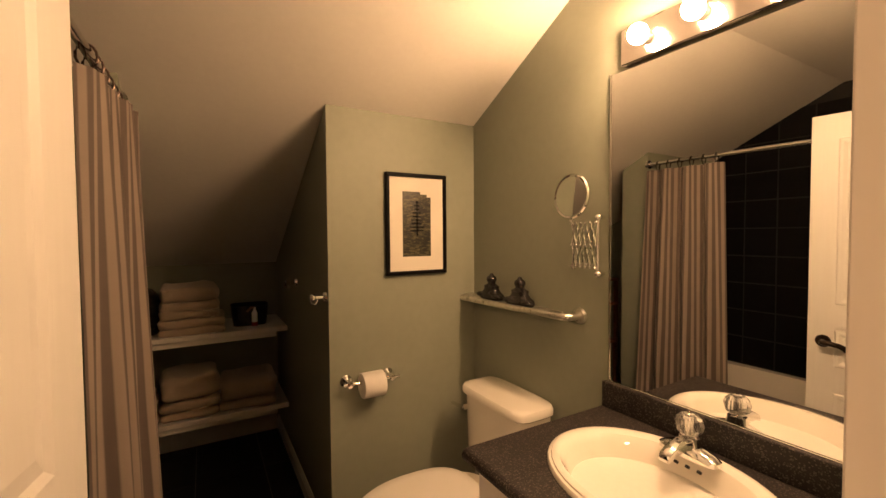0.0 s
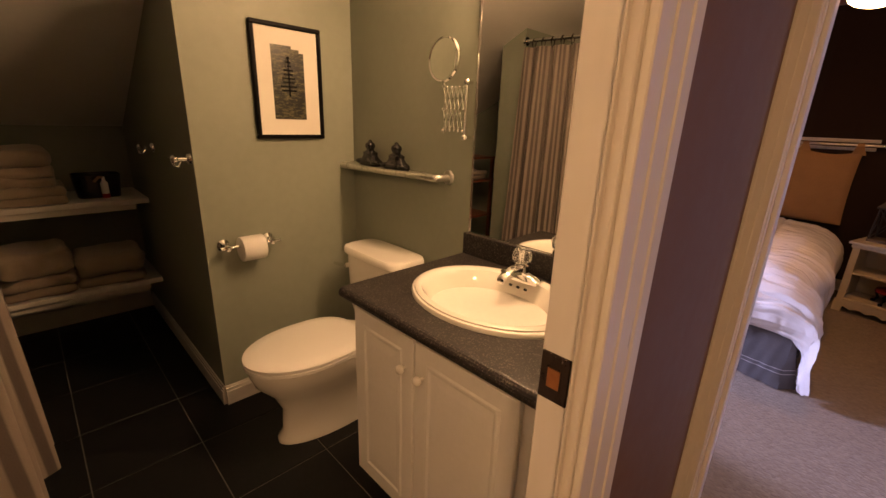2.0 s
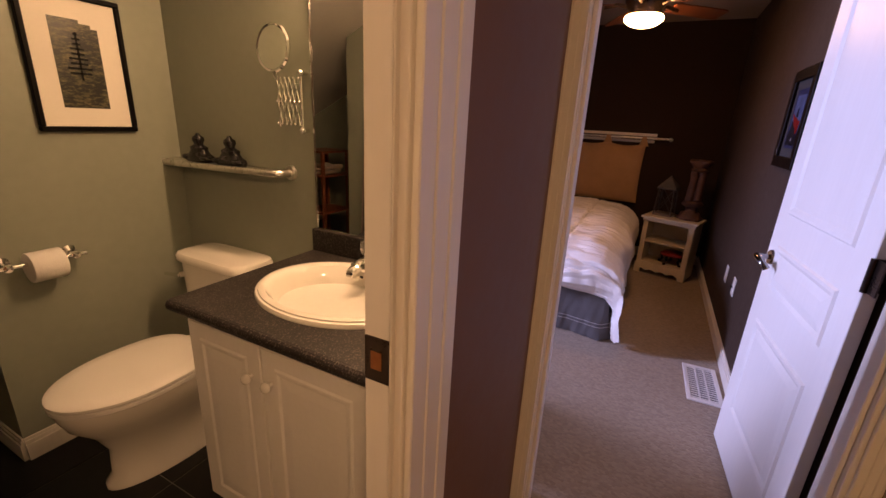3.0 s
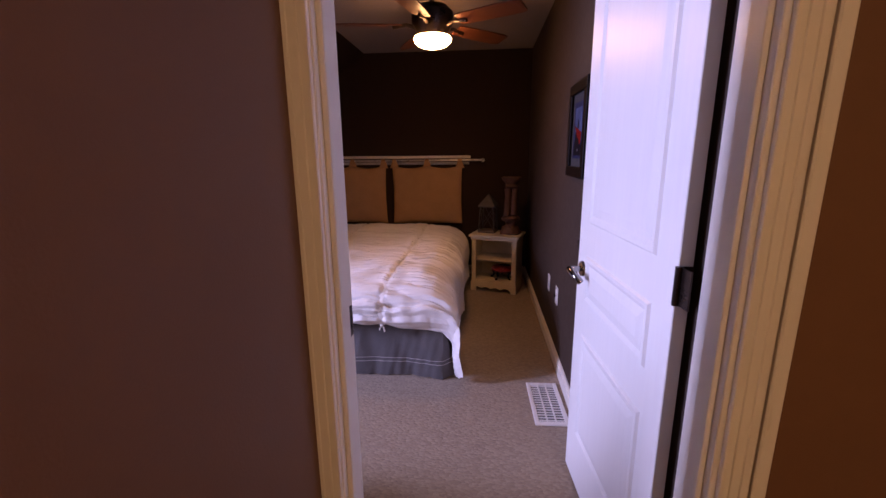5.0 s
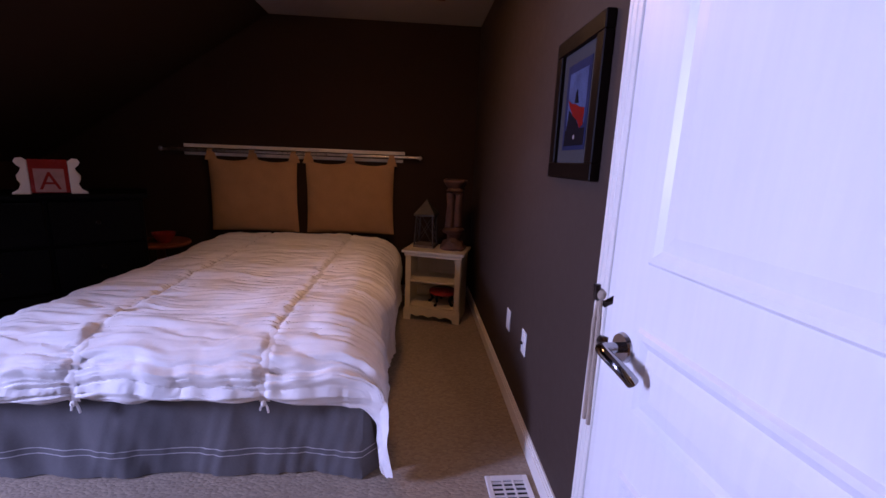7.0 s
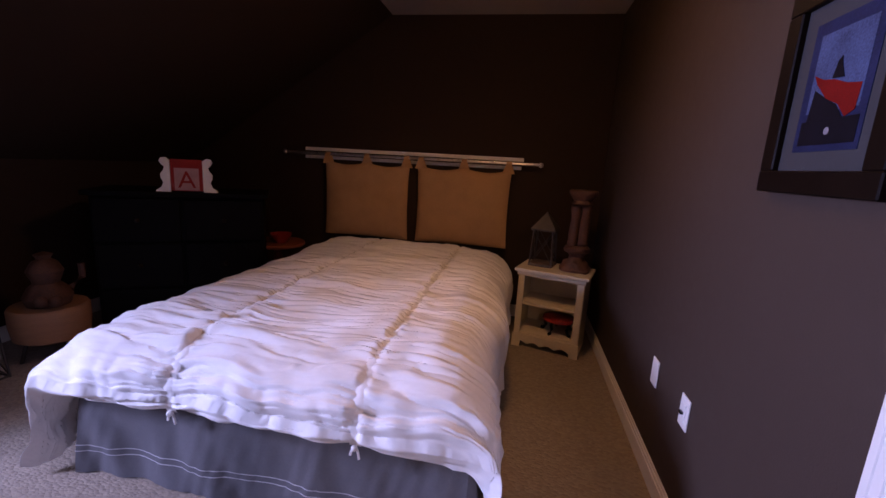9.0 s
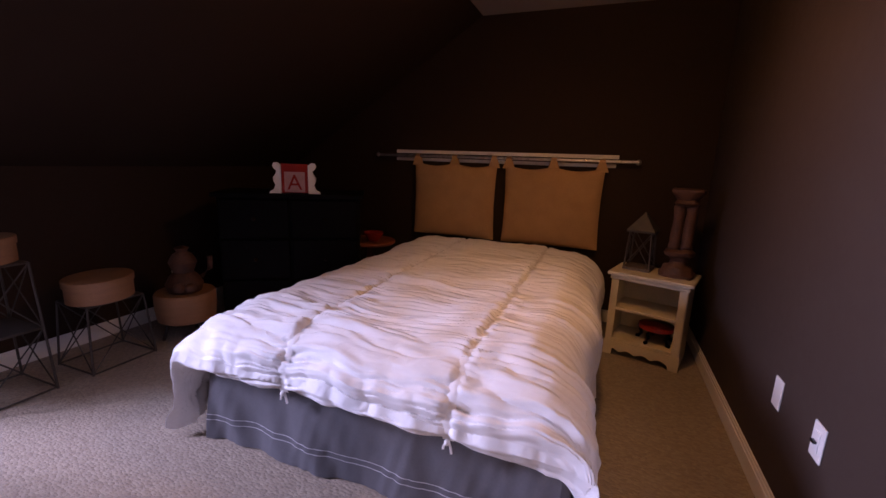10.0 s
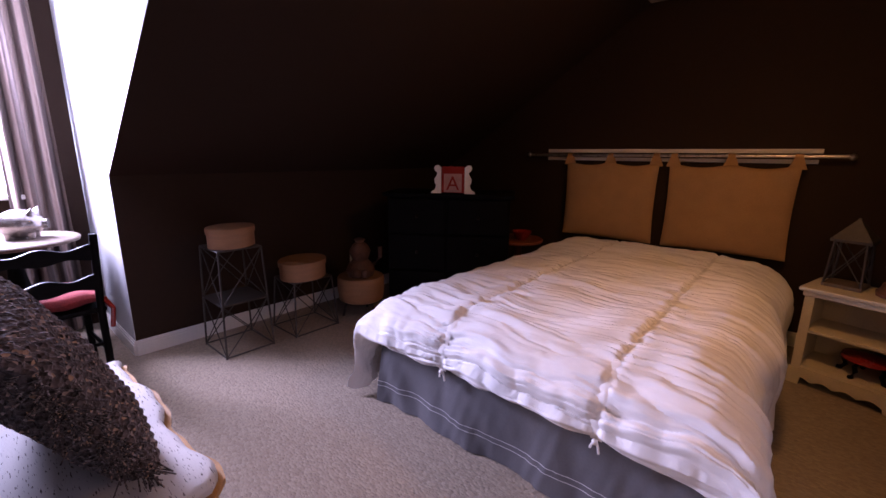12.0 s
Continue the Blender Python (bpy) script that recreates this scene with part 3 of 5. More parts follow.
# picture on the sage wall
def picture(name, m, w, h, frame_w, mat_w, frame_mat, label, art, depth=0.022, board=None):
    """Hangs in the xz plane, facing -y."""
    p = thing(name, m, label, "picture")
    b = bmesh.new()
    for x0, x1, z0, z1 in ((-w / 2, w / 2, h / 2 - frame_w, h / 2), (-w / 2, w / 2, -h / 2, -h / 2 + frame_w), (-w / 2, -w / 2 + frame_w, -h / 2 + frame_w, h / 2 - frame_w), (w / 2 - frame_w, w / 2, -h / 2 + frame_w, h / 2 - frame_w)):
        bx(x0, x1, -depth, 0, z0, z1, 0.003, bm=b)
    part("frame", b, frame_mat, p)
    part("mat_board", bx(-w / 2 + frame_w, w / 2 - frame_w, -depth * 0.5, -0.002, -h / 2 + frame_w, h / 2 - frame_w), board or MATBOARD, p)
    art(p, w - 2 * frame_w - 2 * mat_w, h - 2 * frame_w - 2 * mat_w, -depth * 0.5 - 0.0012)
    return p


def landscape_mat():
    m = mat("dark_landscape_print", (0.05, 0.05, 0.03), 0.35, vary=0)
    n, l = m.node_tree.nodes, m.node_tree.links
    tc, no, cr = n.new("ShaderNodeTexCoord"), n.new("ShaderNodeTexNoise"), n.new("ShaderNodeValToRGB")
    mp = n.new("ShaderNodeMapping")
    mp.inputs["Scale"].default_value = (9, 9, 26)
    no.inputs["Detail"].default_value = 8
    no.inputs["Roughness"].default_value = 0.7
    cr.color_ramp.elements[0].position, cr.color_ramp.elements[0].color = 0.47, (0.006, 0.007, 0.006, 1)
    cr.color_ramp.elements[1].position, cr.color_ramp.elements[1].color = 0.75, (0.20, 0.18, 0.09, 1)
    l.new(tc.outputs["Object"], mp.inputs[0]), l.new(mp.outputs[0], no.inputs[0]), l.new(no.outputs[0], cr.inputs[0]), l.new(cr.outputs[0], n["Principled BSDF"].inputs["Base Color"])
    return m


def tree_art(p, w, h, y):
    part("print", bx(-w / 2, w / 2, y, y + 0.001, -h / 2, h / 2), landscape_mat(), p, "dark print of trees")
    b = bx(-w * 0.02, w * 0.03, y - 0.0008, y - 0.0002, -h * 0.18, h * 0.36)
    for k in range(9):
        z = h * (0.34 - 0.055 * k)
        s = w * (0.06 + 0.03 * k) * (1 if k % 2 else 0.8)
        bx(-s, s * 0.9, y - 0.0008, y - 0.0003, z - h * 0.012, z + h * 0.012, bm=b)
    part("tree_shape", b, BLACKRESIN, p)
    b = bx(w * 0.12, w * 0.36, y - 0.0007, y - 0.0003, h * 0.462, h * 0.5)
    bx(w * 0.36, w * 0.5, y - 0.0007, y - 0.0003, h * 0.42, h * 0.5, bm=b)
    part("sky_patch", b, MATBOARD, p)


picture("framed_picture", pose(3.586, PY - 0.001, 1.502), 0.322, 0.482, 0.018, 0.068, BLACKWOOD, "black framed tree print with a wide mat", tree_art)

# toilet roll holder
tp = thing("toilet_roll_holder", pose(0, 0, 0), "chrome wall holder for a toilet roll", "roll holder")
for xh in (3.232, 3.43):
    b = lathe([(0.028, 0), (0.028, 0.006), (0.02, 0.014), (0.012, 0.02), (0.011, 0.05), (0.015, 0.056), (0.014, 0.066), (0.003, 0.07)])
    bmesh.ops.transform(b, matrix=pose(xh, PY, 0.80, 90), verts=b.verts)
    part("post", b, CHROME, tp, smooth=True)
part("rod", cyl((3.205, PY - 0.058, 0.80), (3.465, PY - 0.058, 0.80), 0.008), CHROME, tp, smooth=True)
roll = thing("toilet_roll", pose(3.335, PY - 0.058, 0.785, 0, 90, 0), "white toilet paper roll on the holder", "toilet roll")
part("paper", lathe([(0.02, -0.05), (0.054, -0.05), (0.056, -0.047), (0.056, 0.047), (0.054, 0.05), (0.02, 0.05)], n=32), PAPER, roll, smooth=True)
part("core", lathe([(0.0195, -0.0485), (0.0195, 0.0485)], n=24), mat("cardboard", (0.25, 0.16, 0.09), 0.9), roll)

# rail on the mirror wall with two seated figurines on it
bar = thing("towel_rail", pose(0, 0, 0), "pale nickel rail with round wall mounts", "towel rail")
RX = WX - 0.075
path = [(WX, 0.775, 1.14)] + [(WX - 0.04 - 0.035 * math.sin(a), 0.775 + 0.035 * (1 - math.cos(a)), 1.14) for a in np.linspace(0, math.pi / 2, 6)] + [(RX, 1.1, 1.132), (RX, PY - 0.001, 1.125)]
b = bmesh.new()
tube(path, 0.014, 12, bm=b)
part("rail", b, NICKEL, bar, smooth=True)
part("wall_mount", cyl((WX - 0.012, 0.775, 1.14), (WX, 0.775, 1.14), 0.027, 0.03, 24), NICKEL, bar, smooth=True)
part("shelf_board", bx(RX + 0.01, WX, 0.86, PY - 0.002, 1.13, 1.142, 0.003), NICKEL, bar)
for yf in (1.28, 1.075):
    b = loft([oval(0, 0, z, rx, ry, 20, 2.6) for rx, ry, z in ((0.03, 0.066, 0), (0.034, 0.07, 0.012), (0.033, 0.066, 0.03), (0.027, 0.05, 0.042), (0.023, 0.038, 0.06), (0.024, 0.04, 0.076), (0.014, 0.018, 0.09), (0.016, 0.017, 0.098), (0.021, 0.021, 0.112), (0.019, 0.019, 0.128), (0.009, 0.009, 0.138), (0.007, 0.007, 0.146), (0.002, 0.002, 0.15))])
    ball((-0.016, 0.052, 0.022), 0.02, 1, 1.5, 0.8, 12, bm=b), ball((-0.016, -0.052, 0.022), 0.02, 1, 1.5, 0.8, 12, bm=b)
    f = part("figurine", b, BLACKRESIN, smooth=True)
    f.matrix_world = pose(WX - 0.042, yf, 1.1425)
    f.scale = (1.05, 1.15, 0.82)
    tagged(f, "small black seated figurine on the rail shelf", "figurine", "figurines on the rail")

# extending shaving mirror
sm = thing("shaving_mirror", pose(0, 0, 0), "chrome extending shaving mirror on a lattice arm", "mirror")
MX = WX - 0.03
b = cyl((MX, 0.672, 1.312), (MX, 0.672, 1.505), 0.006)
for z in (1.308, 1.508):
    ball((MX, 0.672, z), 0.013, bm=b)
    cyl((MX, 0.672, z), (WX, 0.672, z), 0.007, bm=b)
part("wall_rod", b, CHROME, sm, smooth=True)
b = bmesh.new()
ys = [0.677 + 0.022 * i for i in range(6)]
for i in range(5):
    for z0, z1 in ((1.33, 1.41), (1.41, 1.33), (1.41, 1.49), (1.49, 1.41)):
        cyl((MX - 0.006, ys[i], z0), (MX - 0.006, ys[i + 1], z1), 0.0028, n=6, bm=b)
for y in ys:
    for z in (1.33, 1.41, 1.49):
        ball((MX - 0.008, y, z), 0.0055, n=8, bm=b)
part("lattice_arm", b, CHROME, sm, smooth=True)
part("front_rod", cyl((MX, 0.785, 1.318), (MX, 0.785, 1.515), 0.004), CHROME, sm, smooth=True)
mm = Matrix.Translation((MX - 0.03, 0.768, 1.588)) @ Vector((-1.0, 0.03, 0.06)).to_track_quat("Z", "Y").to_matrix().to_4x4()
b = bmesh.new()
R0 = 0.080
rings = [[(rr * math.cos(a), rr * math.sin(a), z) for a in np.linspace(0, 2 * math.pi, 40, endpoint=False)] for rr, z in ((R0 - 0.006, 0.004), (R0, 0.006), (R0 + 0.004, 0.0), (R0, -0.008), (0.03, -0.012), (0.002, -0.012))]
loft(rings, cap=False, bm=b)
bmesh.ops.transform(b, matrix=mm, verts=b.verts)
part("rim", b, CHROME, sm, smooth=True)
b = lathe([(R0 - 0.006, 0.002), (R0 - 0.007, 0.0045)], n=40)
bmesh.ops.transform(b, matrix=mm, verts=b.verts)
part("glass", b, MIRROR, sm)
part("yoke", tube([mm @ Vector(v) for v in ((0, -R0 - 0.004, 0), (0, -R0 - 0.02, -0.01))] + [(MX, 0.785, 1.515)], 0.004), CHROME, sm)

# robe hooks on the alcove wall
for yh in (1.535, 2.2):
    h = thing("robe_hook", pose(AX, yh, 1.178), "chrome robe hook on the alcove wall", "hook", "hooks in the alcove")
    b = lathe([(0.024, 0), (0.022, 0.008), (0.010, 0.014), (0.009, 0.045), (0.016, 0.05), (0.018, 0.06), (0.013, 0.068), (0.004, 0.07)])
    bmesh.ops.transform(b, matrix=pose(0, 0, 0, 0, -90, 0), verts=b.verts)
    tube([(-0.03, 0, 0), (-0.045, 0, -0.03), (-0.06, 0, -0.025), (-0.066, 0, -0.005)], 0.005, bm=b)
    part("hook", b, CHROME, h, smooth=True)

# shelves and towels
for z in (0.865, 0.36):
    s = thing("wall_shelf", pose(0, 0, z), "cream painted shelf across the alcove", "shelf", "alcove shelves")
    part("board", bx(1.75, AX - 0.005, 2.52, 3.0, -0.03, 0, 0.003), TRIM, s)
    part("cleat", bx(1.75, AX - 0.07, 2.545, 2.575, -0.065, -0.03), TRIM, s)


def folded(name, x, y, z, wx, wy, layers, label, seed, turn=0.0):
    t = thing(name, pose(x, y, z, 0, 0, turn), label, "towel", "towels on the shelves")
    rnd = random.Random(seed)
    zz = 0.0
    for h in layers:
        b = bx(-wx / 2, wx / 2, -wy / 2, wy / 2, zz, zz + h, min(h * 0.48, 0.055), 5)
        bmesh.ops.subdivide_edges(b, edges=[e for e in b.edges if e.calc_length() > 0.08], cuts=5, use_grid_fill=True)
        off = rnd.random() * 50
        for v in b.verts:
            n = noise.noise_vector(Vector((v.co.x * 9 + off, v.co.y * 9, v.co.z * 16)))
            v.co += Vector((n.x * 0.022, n.y * 0.022, n.z * 0.022 if v.co.z > zz + h * 0.3 else 0))
        part("fold", b, TOWEL, t, smooth=True)
        zz += h * 0.96
    return t


folded("folded_towel", 2.63, 2.70, 0.865, 0.34, 0.34, (0.045, 0.05), "cream bath towel folded flat on a shelf", 1)
folded("folded_towel", 2.61, 2.70, 0.958, 0.31, 0.31, (0.05, 0.055, 0.10), "plump cream towels folded on top of another", 2, 4)
folded("folded_towel", 2.60, 2.70, 0.36, 0.31, 0.32, (0.055, 0.06, 0.15), "thick cream towels folded on the lower shelf", 3, 3)
folded("folded_towel", 2.93, 2.70, 0.36, 0.33, 0.32, (0.06, 0.13), "cream towel folded on the lower shelf", 4, -4)
folded("folded_towel", 2.31, 2.70, 0.36, 0.24, 0.30, (0.05, 0.06, 0.05), "small cream towel on the lower shelf", 5, 8)
b = lathe([(0.09, 0), (0.105, 0.02), (0.11, 0.14), (0.10, 0.22), (0.06, 0.27), (0.01, 0.285)], n=24)
bag = part("toiletry_bag", b, BLACKRESIN, smooth=True)
bag.matrix_world = pose(2.36, 2.72, 0.865)
tagged(bag, "black rounded bag on the shelf", "bag")
bs = thing("black_basket", pose(2.95, 2.74, 0.865), "black basket of bottles on the shelf", "basket")
b = loft([oval(0, 0, z, rx, ry, 28, 4) for rx, ry, z in ((0.10, 0.09, 0), (0.115, 0.10, 0.13), (0.108, 0.094, 0.13), (0.095, 0.085, 0.012))])
part("body", b, BLACKRESIN, bs, smooth=True)
b = lathe([(0.018, 0), (0.018, 0.09), (0.008, 0.105), (0.008, 0.125)], (2.97, 2.615, 0.865))
bt = thing("spray_bottle", pose(0, 0, 0), "small bottle with a red base on the shelf", "bottle")
part("body", b, PLASTICW, bt, smooth=True)
part("label_band", lathe([(0.0186, 0.005), (0.0186, 0.03)], (2.97, 2.615, 0.865)), RED, bt)
part("spout", tube([(2.97, 2.615, 0.985), (2.95, 2.61, 0.99), (2.925, 2.605, 0.965)], 0.007), PALEWOOD, bt)

# tub, surround, rod and curtain
tub = thing("bathtub", pose(0, 0, 0), "white built-in bathtub behind the curtain", "bathtub")
def tr(z, i, p=6.0):
    return oval(1.977, 0.655, z, 0.37 - i, 0.83 - i, 48, p)
part("shell", loft([tr(0.0, 0.01, 20), tr(0.44, 0.0, 20), tr(0.455, 0.008, 20), tr(0.455, 0.07), tr(0.42, 0.09), tr(0.15, 0.13), tr(0.12, 0.2)]), PORCELAIN, tub, smooth=True)
sur = tagged(part("wall_tub_tiles", bx(1.6, 1.604, BY0 + 0.006, 1.488, 0.44, CZ), BLACK), "dark tiled surround of the bathtub", "wall tiles", kind="structure")
tile_mesh = None
for i in range(8):
    for j in range(9):
        if tile_mesh is None:
            o = part("tile", bx(0, 0.006, 0.002, 0.198, 0.002, 0.198, 0.0015), WALLTILE, sur)
            tile_mesh = o.data
        else:
            o = new("tile", tile_mesh)
            o.parent = sur
        o.matrix_world = pose(1.604, -0.17 + 0.205 * i, 0.46 + 0.205 * j)
rod = thing("curtain_rod", pose(0, 0, 0), "chrome shower curtain rod", "curtain rod")
part("rod", cyl((2.45, BY0 + 0.005, 1.90), (2.45, 1.489, 1.925), 0.0125), CHROME, rod, smooth=True)
part("end_flange", cyl((2.45, 1.475, 1.925), (2.45, 1.489, 1.925), 0.03), CHROME, rod, smooth=True)
cur = thing("shower_curtain", pose(0, 0, 0), "striped taupe shower curtain pushed to one side", "curtain")


def hanging(x0, y0, x1, y1, ztop, zbot, folds, amp, spread, seed, nu=150, nv=26, foot=(0.0, 0.0)):
    """A pleated cloth between two points in plan, wider towards its foot by spread."""
    rnd = random.Random(seed)
    ph = [rnd.uniform(0, 6.28) for _ in range(6)]
    b = bmesh.new()
    d = Vector((x1 - x0, y1 - y0, 0))
    nrm = Vector((-d.y, d.x, 0)).normalized()
    rows = []
    for j in range(nv + 1):
        f = j / nv
        row = []
        for i in range(nu + 1):
            u = i / nu
            w = amp * (0.55 + 0.6 * f) * (math.sin(folds * 6.283 * u + ph[0] + 0.5 * math.sin(3 * f + ph[1])) + 0.45 * math.sin(folds * 12.1 * u + ph[2] + f * 2) + 0.3 * math.sin(folds * 2.7 * u + ph[3]))
            p = Vector((x0, y0, 0)) + d * (0.5 + (u - 0.5) * (1 + spread * f)) + nrm * w + Vector((foot[0], foot[1], 0)) * f
            row.append(b.verts.new((p.x, p.y, ztop + (zbot - ztop) * f)))
        rows.append(row)
    for r, q in zip(rows, rows[1:]):
        for i in range(nu):
            b.faces.new((r[i], r[i + 1], q[i + 1], q[i]))
    return b


def stripes(m, axis_scale, a, c):
    n, l = m.node_tree.nodes, m.node_tree.links
    at, wv, cr = n.new("ShaderNodeUVMap"), n.new("ShaderNodeTexWave"), n.new("ShaderNodeValToRGB")
    wv.inputs["Scale"].default_value = axis_scale
    wv.inputs["Distortion"].default_value = 0.4
    cr.color_ramp.elements[0].color, cr.color_ramp.elements[1].color = (*a, 1), (*c, 1)
    cr.color_ramp.elements[0].position, cr.color_ramp.elements[1].position = 0.35, 0.65
    l.new(at.outputs[0], wv.inputs[0]), l.new(wv.outputs[0], cr.inputs[0]), l.new(cr.outputs[0], n["Principled BSDF"].inputs["Base Color"])


def give_uv(ob, nu, nv):
    uv = ob.data.uv_layers.new(name="UVMap")
    idx = np.zeros(len(ob.data.loops), dtype=np.int32)
    ob.data.loops.foreach_get("vertex_index", idx)
    uv.data.foreach_set("uv", np.column_stack(((idx % (nu + 1)) / nu, (idx // (nu + 1)) / nv)).astype(np.float32).ravel())


stripes(CURTAINM, 5.5, (0.10, 0.078, 0.068), (0.25, 0.205, 0.175))
c = part("cloth", hanging(2.452, 1.0, 2.50, 1.46, 1.875, 0.12, 3.6, 0.034, 0.22, 3, foot=(0.01, 0.0)), CURTAINM, cur, smooth=True)
give_uv(c, 150, 26)
for i in range(6):
    y = 1.04 + 0.075 * i
    b = bmesh.new()
    tube([(2.45 + 0.022 * math.cos(a), y, 1.905 + 0.022 * math.sin(a) * 1.4) for a in np.linspace(0, 6.283, 14)], 0.0035, 6, bm=b)
    part("ring", b, BRONZE, cur, "dark curtain ring")

# red-brown stand in the alcove
st = thing("wooden_stand", pose(2.02, 2.33, 0), "red-brown wooden stand holding white towels", "stand")
for sx in (-0.17, 0.17):
    for sy in (-0.13, 0.13):
        part("post", bx(sx - 0.015, sx + 0.015, sy - 0.015, sy + 0.015, 0, 1.02, 0.003), REDWOOD, st)
for z in (0.45, 0.80, 1.02):
    part("shelf", bx(-0.19, 0.19, -0.15, 0.15, z, z + 0.02, 0.003), REDWOOD, st)
folded("folded_towel", 2.02, 2.33, 0.82, 0.26, 0.22, (0.04, 0.04), "white towel folded on the wooden stand", 8)

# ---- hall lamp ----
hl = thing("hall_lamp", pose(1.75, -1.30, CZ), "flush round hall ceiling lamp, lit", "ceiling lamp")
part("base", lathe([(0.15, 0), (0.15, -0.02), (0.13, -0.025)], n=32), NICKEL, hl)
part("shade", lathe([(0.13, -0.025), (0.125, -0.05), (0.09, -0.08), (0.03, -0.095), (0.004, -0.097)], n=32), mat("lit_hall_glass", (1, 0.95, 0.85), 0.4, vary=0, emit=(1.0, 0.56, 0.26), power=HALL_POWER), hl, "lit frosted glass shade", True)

# ---- bedroom: bed ----
BCY, BW = 0.373, 0.76
bed = thing("bed", pose(0, 0, 0), "double bed with a grey pleated bedskirt", "bed")
part("mattress", bx(5.56, 7.66, BCY - BW + 0.07, BCY + BW - 0.07, 0.30, 0.525, 0.05, 4), PLASTICW, bed, "white mattress", True)
part("box_base", bx(5.52, 7.66, BCY - BW + 0.03, BCY + BW - 0.03, 0.06, 0.30, 0.01), SKIRT, bed)
for lx in (5.62, 7.56):
    for ly in (BCY - 0.66, BCY + 0.66):
        part("leg", cyl((lx, ly, 0), (lx, ly, 0.06), 0.03), BLACKWOOD, bed)


def skirt_line(s):
    """Plan of the bedskirt: down one side, across the foot and up the other."""
    L, W = 2.12, 2 * BW
    if s < L:
        return Vector((7.60 - s, BCY - BW, 0)), Vector((0, -1, 0))
    if s < L + W:
        return Vector((7.60 - L, BCY - BW + (s - L), 0)), Vector((-1, 0, 0))
    return Vector((7.60 - L + (s - L - W), BCY + BW, 0)), Vector((0, 1, 0))


TOTAL = 2 * 2.12 + 2 * BW


def skirt_at(s, f):
    p, n = skirt_line(min(max(s, 0), TOTAL - 1e-4))
    k = noise.noise(Vector((s * 3.1, 0.3, 7))) * 0.018 + noise.noise(Vector((s * 10.0 + f, 2.2, f * 1.2))) * 0.020 + 0.010 * abs(noise.noise(Vector((s * 17 - f * 1.5, 5, 1))))
    corner = min(abs(s - 2.12), abs(s - 2.12 - 2 * BW))
    flare = 0.0 + 0.03 * f + max(0, 0.03 * (1 - corner / 0.2)) * f
    return p + n * (flare + k * (0.3 + 1.0 * f)) + Vector((0, 0, 0.33 * (1 - f) + 0.006 + 0.004 * noise.noise(Vector((s * 6, 9, 1)))))


b = bmesh.new()
NS, NV = 420, 12
rows = [[b.verts.new(skirt_at(TOTAL * i / NS, j / NV)) for i in range(NS + 1)] for j in range(NV + 1)]
for r, q in zip(rows, rows[1:]):
    for i in range(NS):
        b.faces.new((r[i], r[i + 1], q[i + 1], q[i]))
part("bedskirt", b, SKIRT, bed, "charcoal grey cotton bedskirt", True)
for f0 in (0.66, 0.73):
    b = bmesh.new()
    top_row, low_row = [], []
    for i in range(NS + 1):
        s = TOTAL * i / NS
        p0, p1 = skirt_at(s, f0), skirt_at(s, f0 + 0.011)
        _, n = skirt_line(min(s, TOTAL - 1e-4))
        top_row.append(b.verts.new(p0 + n * 0.003)), low_row.append(b.verts.new(p1 + n * 0.003))
    for i in range(NS):
        b.faces.new((top_row[i], top_row[i + 1], low_row[i + 1], low_row[i]))
    part("stitch_line", b, STITCH, bed, "white stitched line on the skirt")

duvet = thing("duvet", pose(0, 0, 0), "white ruched duvet spread over the bed", "duvet")
SEAMS = (-0.02, 0.665)


def fold(a, edge, r=0.13):
    """Sheet distance a from the middle or head: how far out it lies, and how far down."""
    if a <= edge - r:
        return a, 0.0
    t = (a - edge + r) / r
    if t < math.pi / 2:
        return edge - r + r * math.sin(t), r * (1 - math.cos(t))
    d = a - edge + r - r * math.pi / 2
    return edge + d * 0.10, r + d


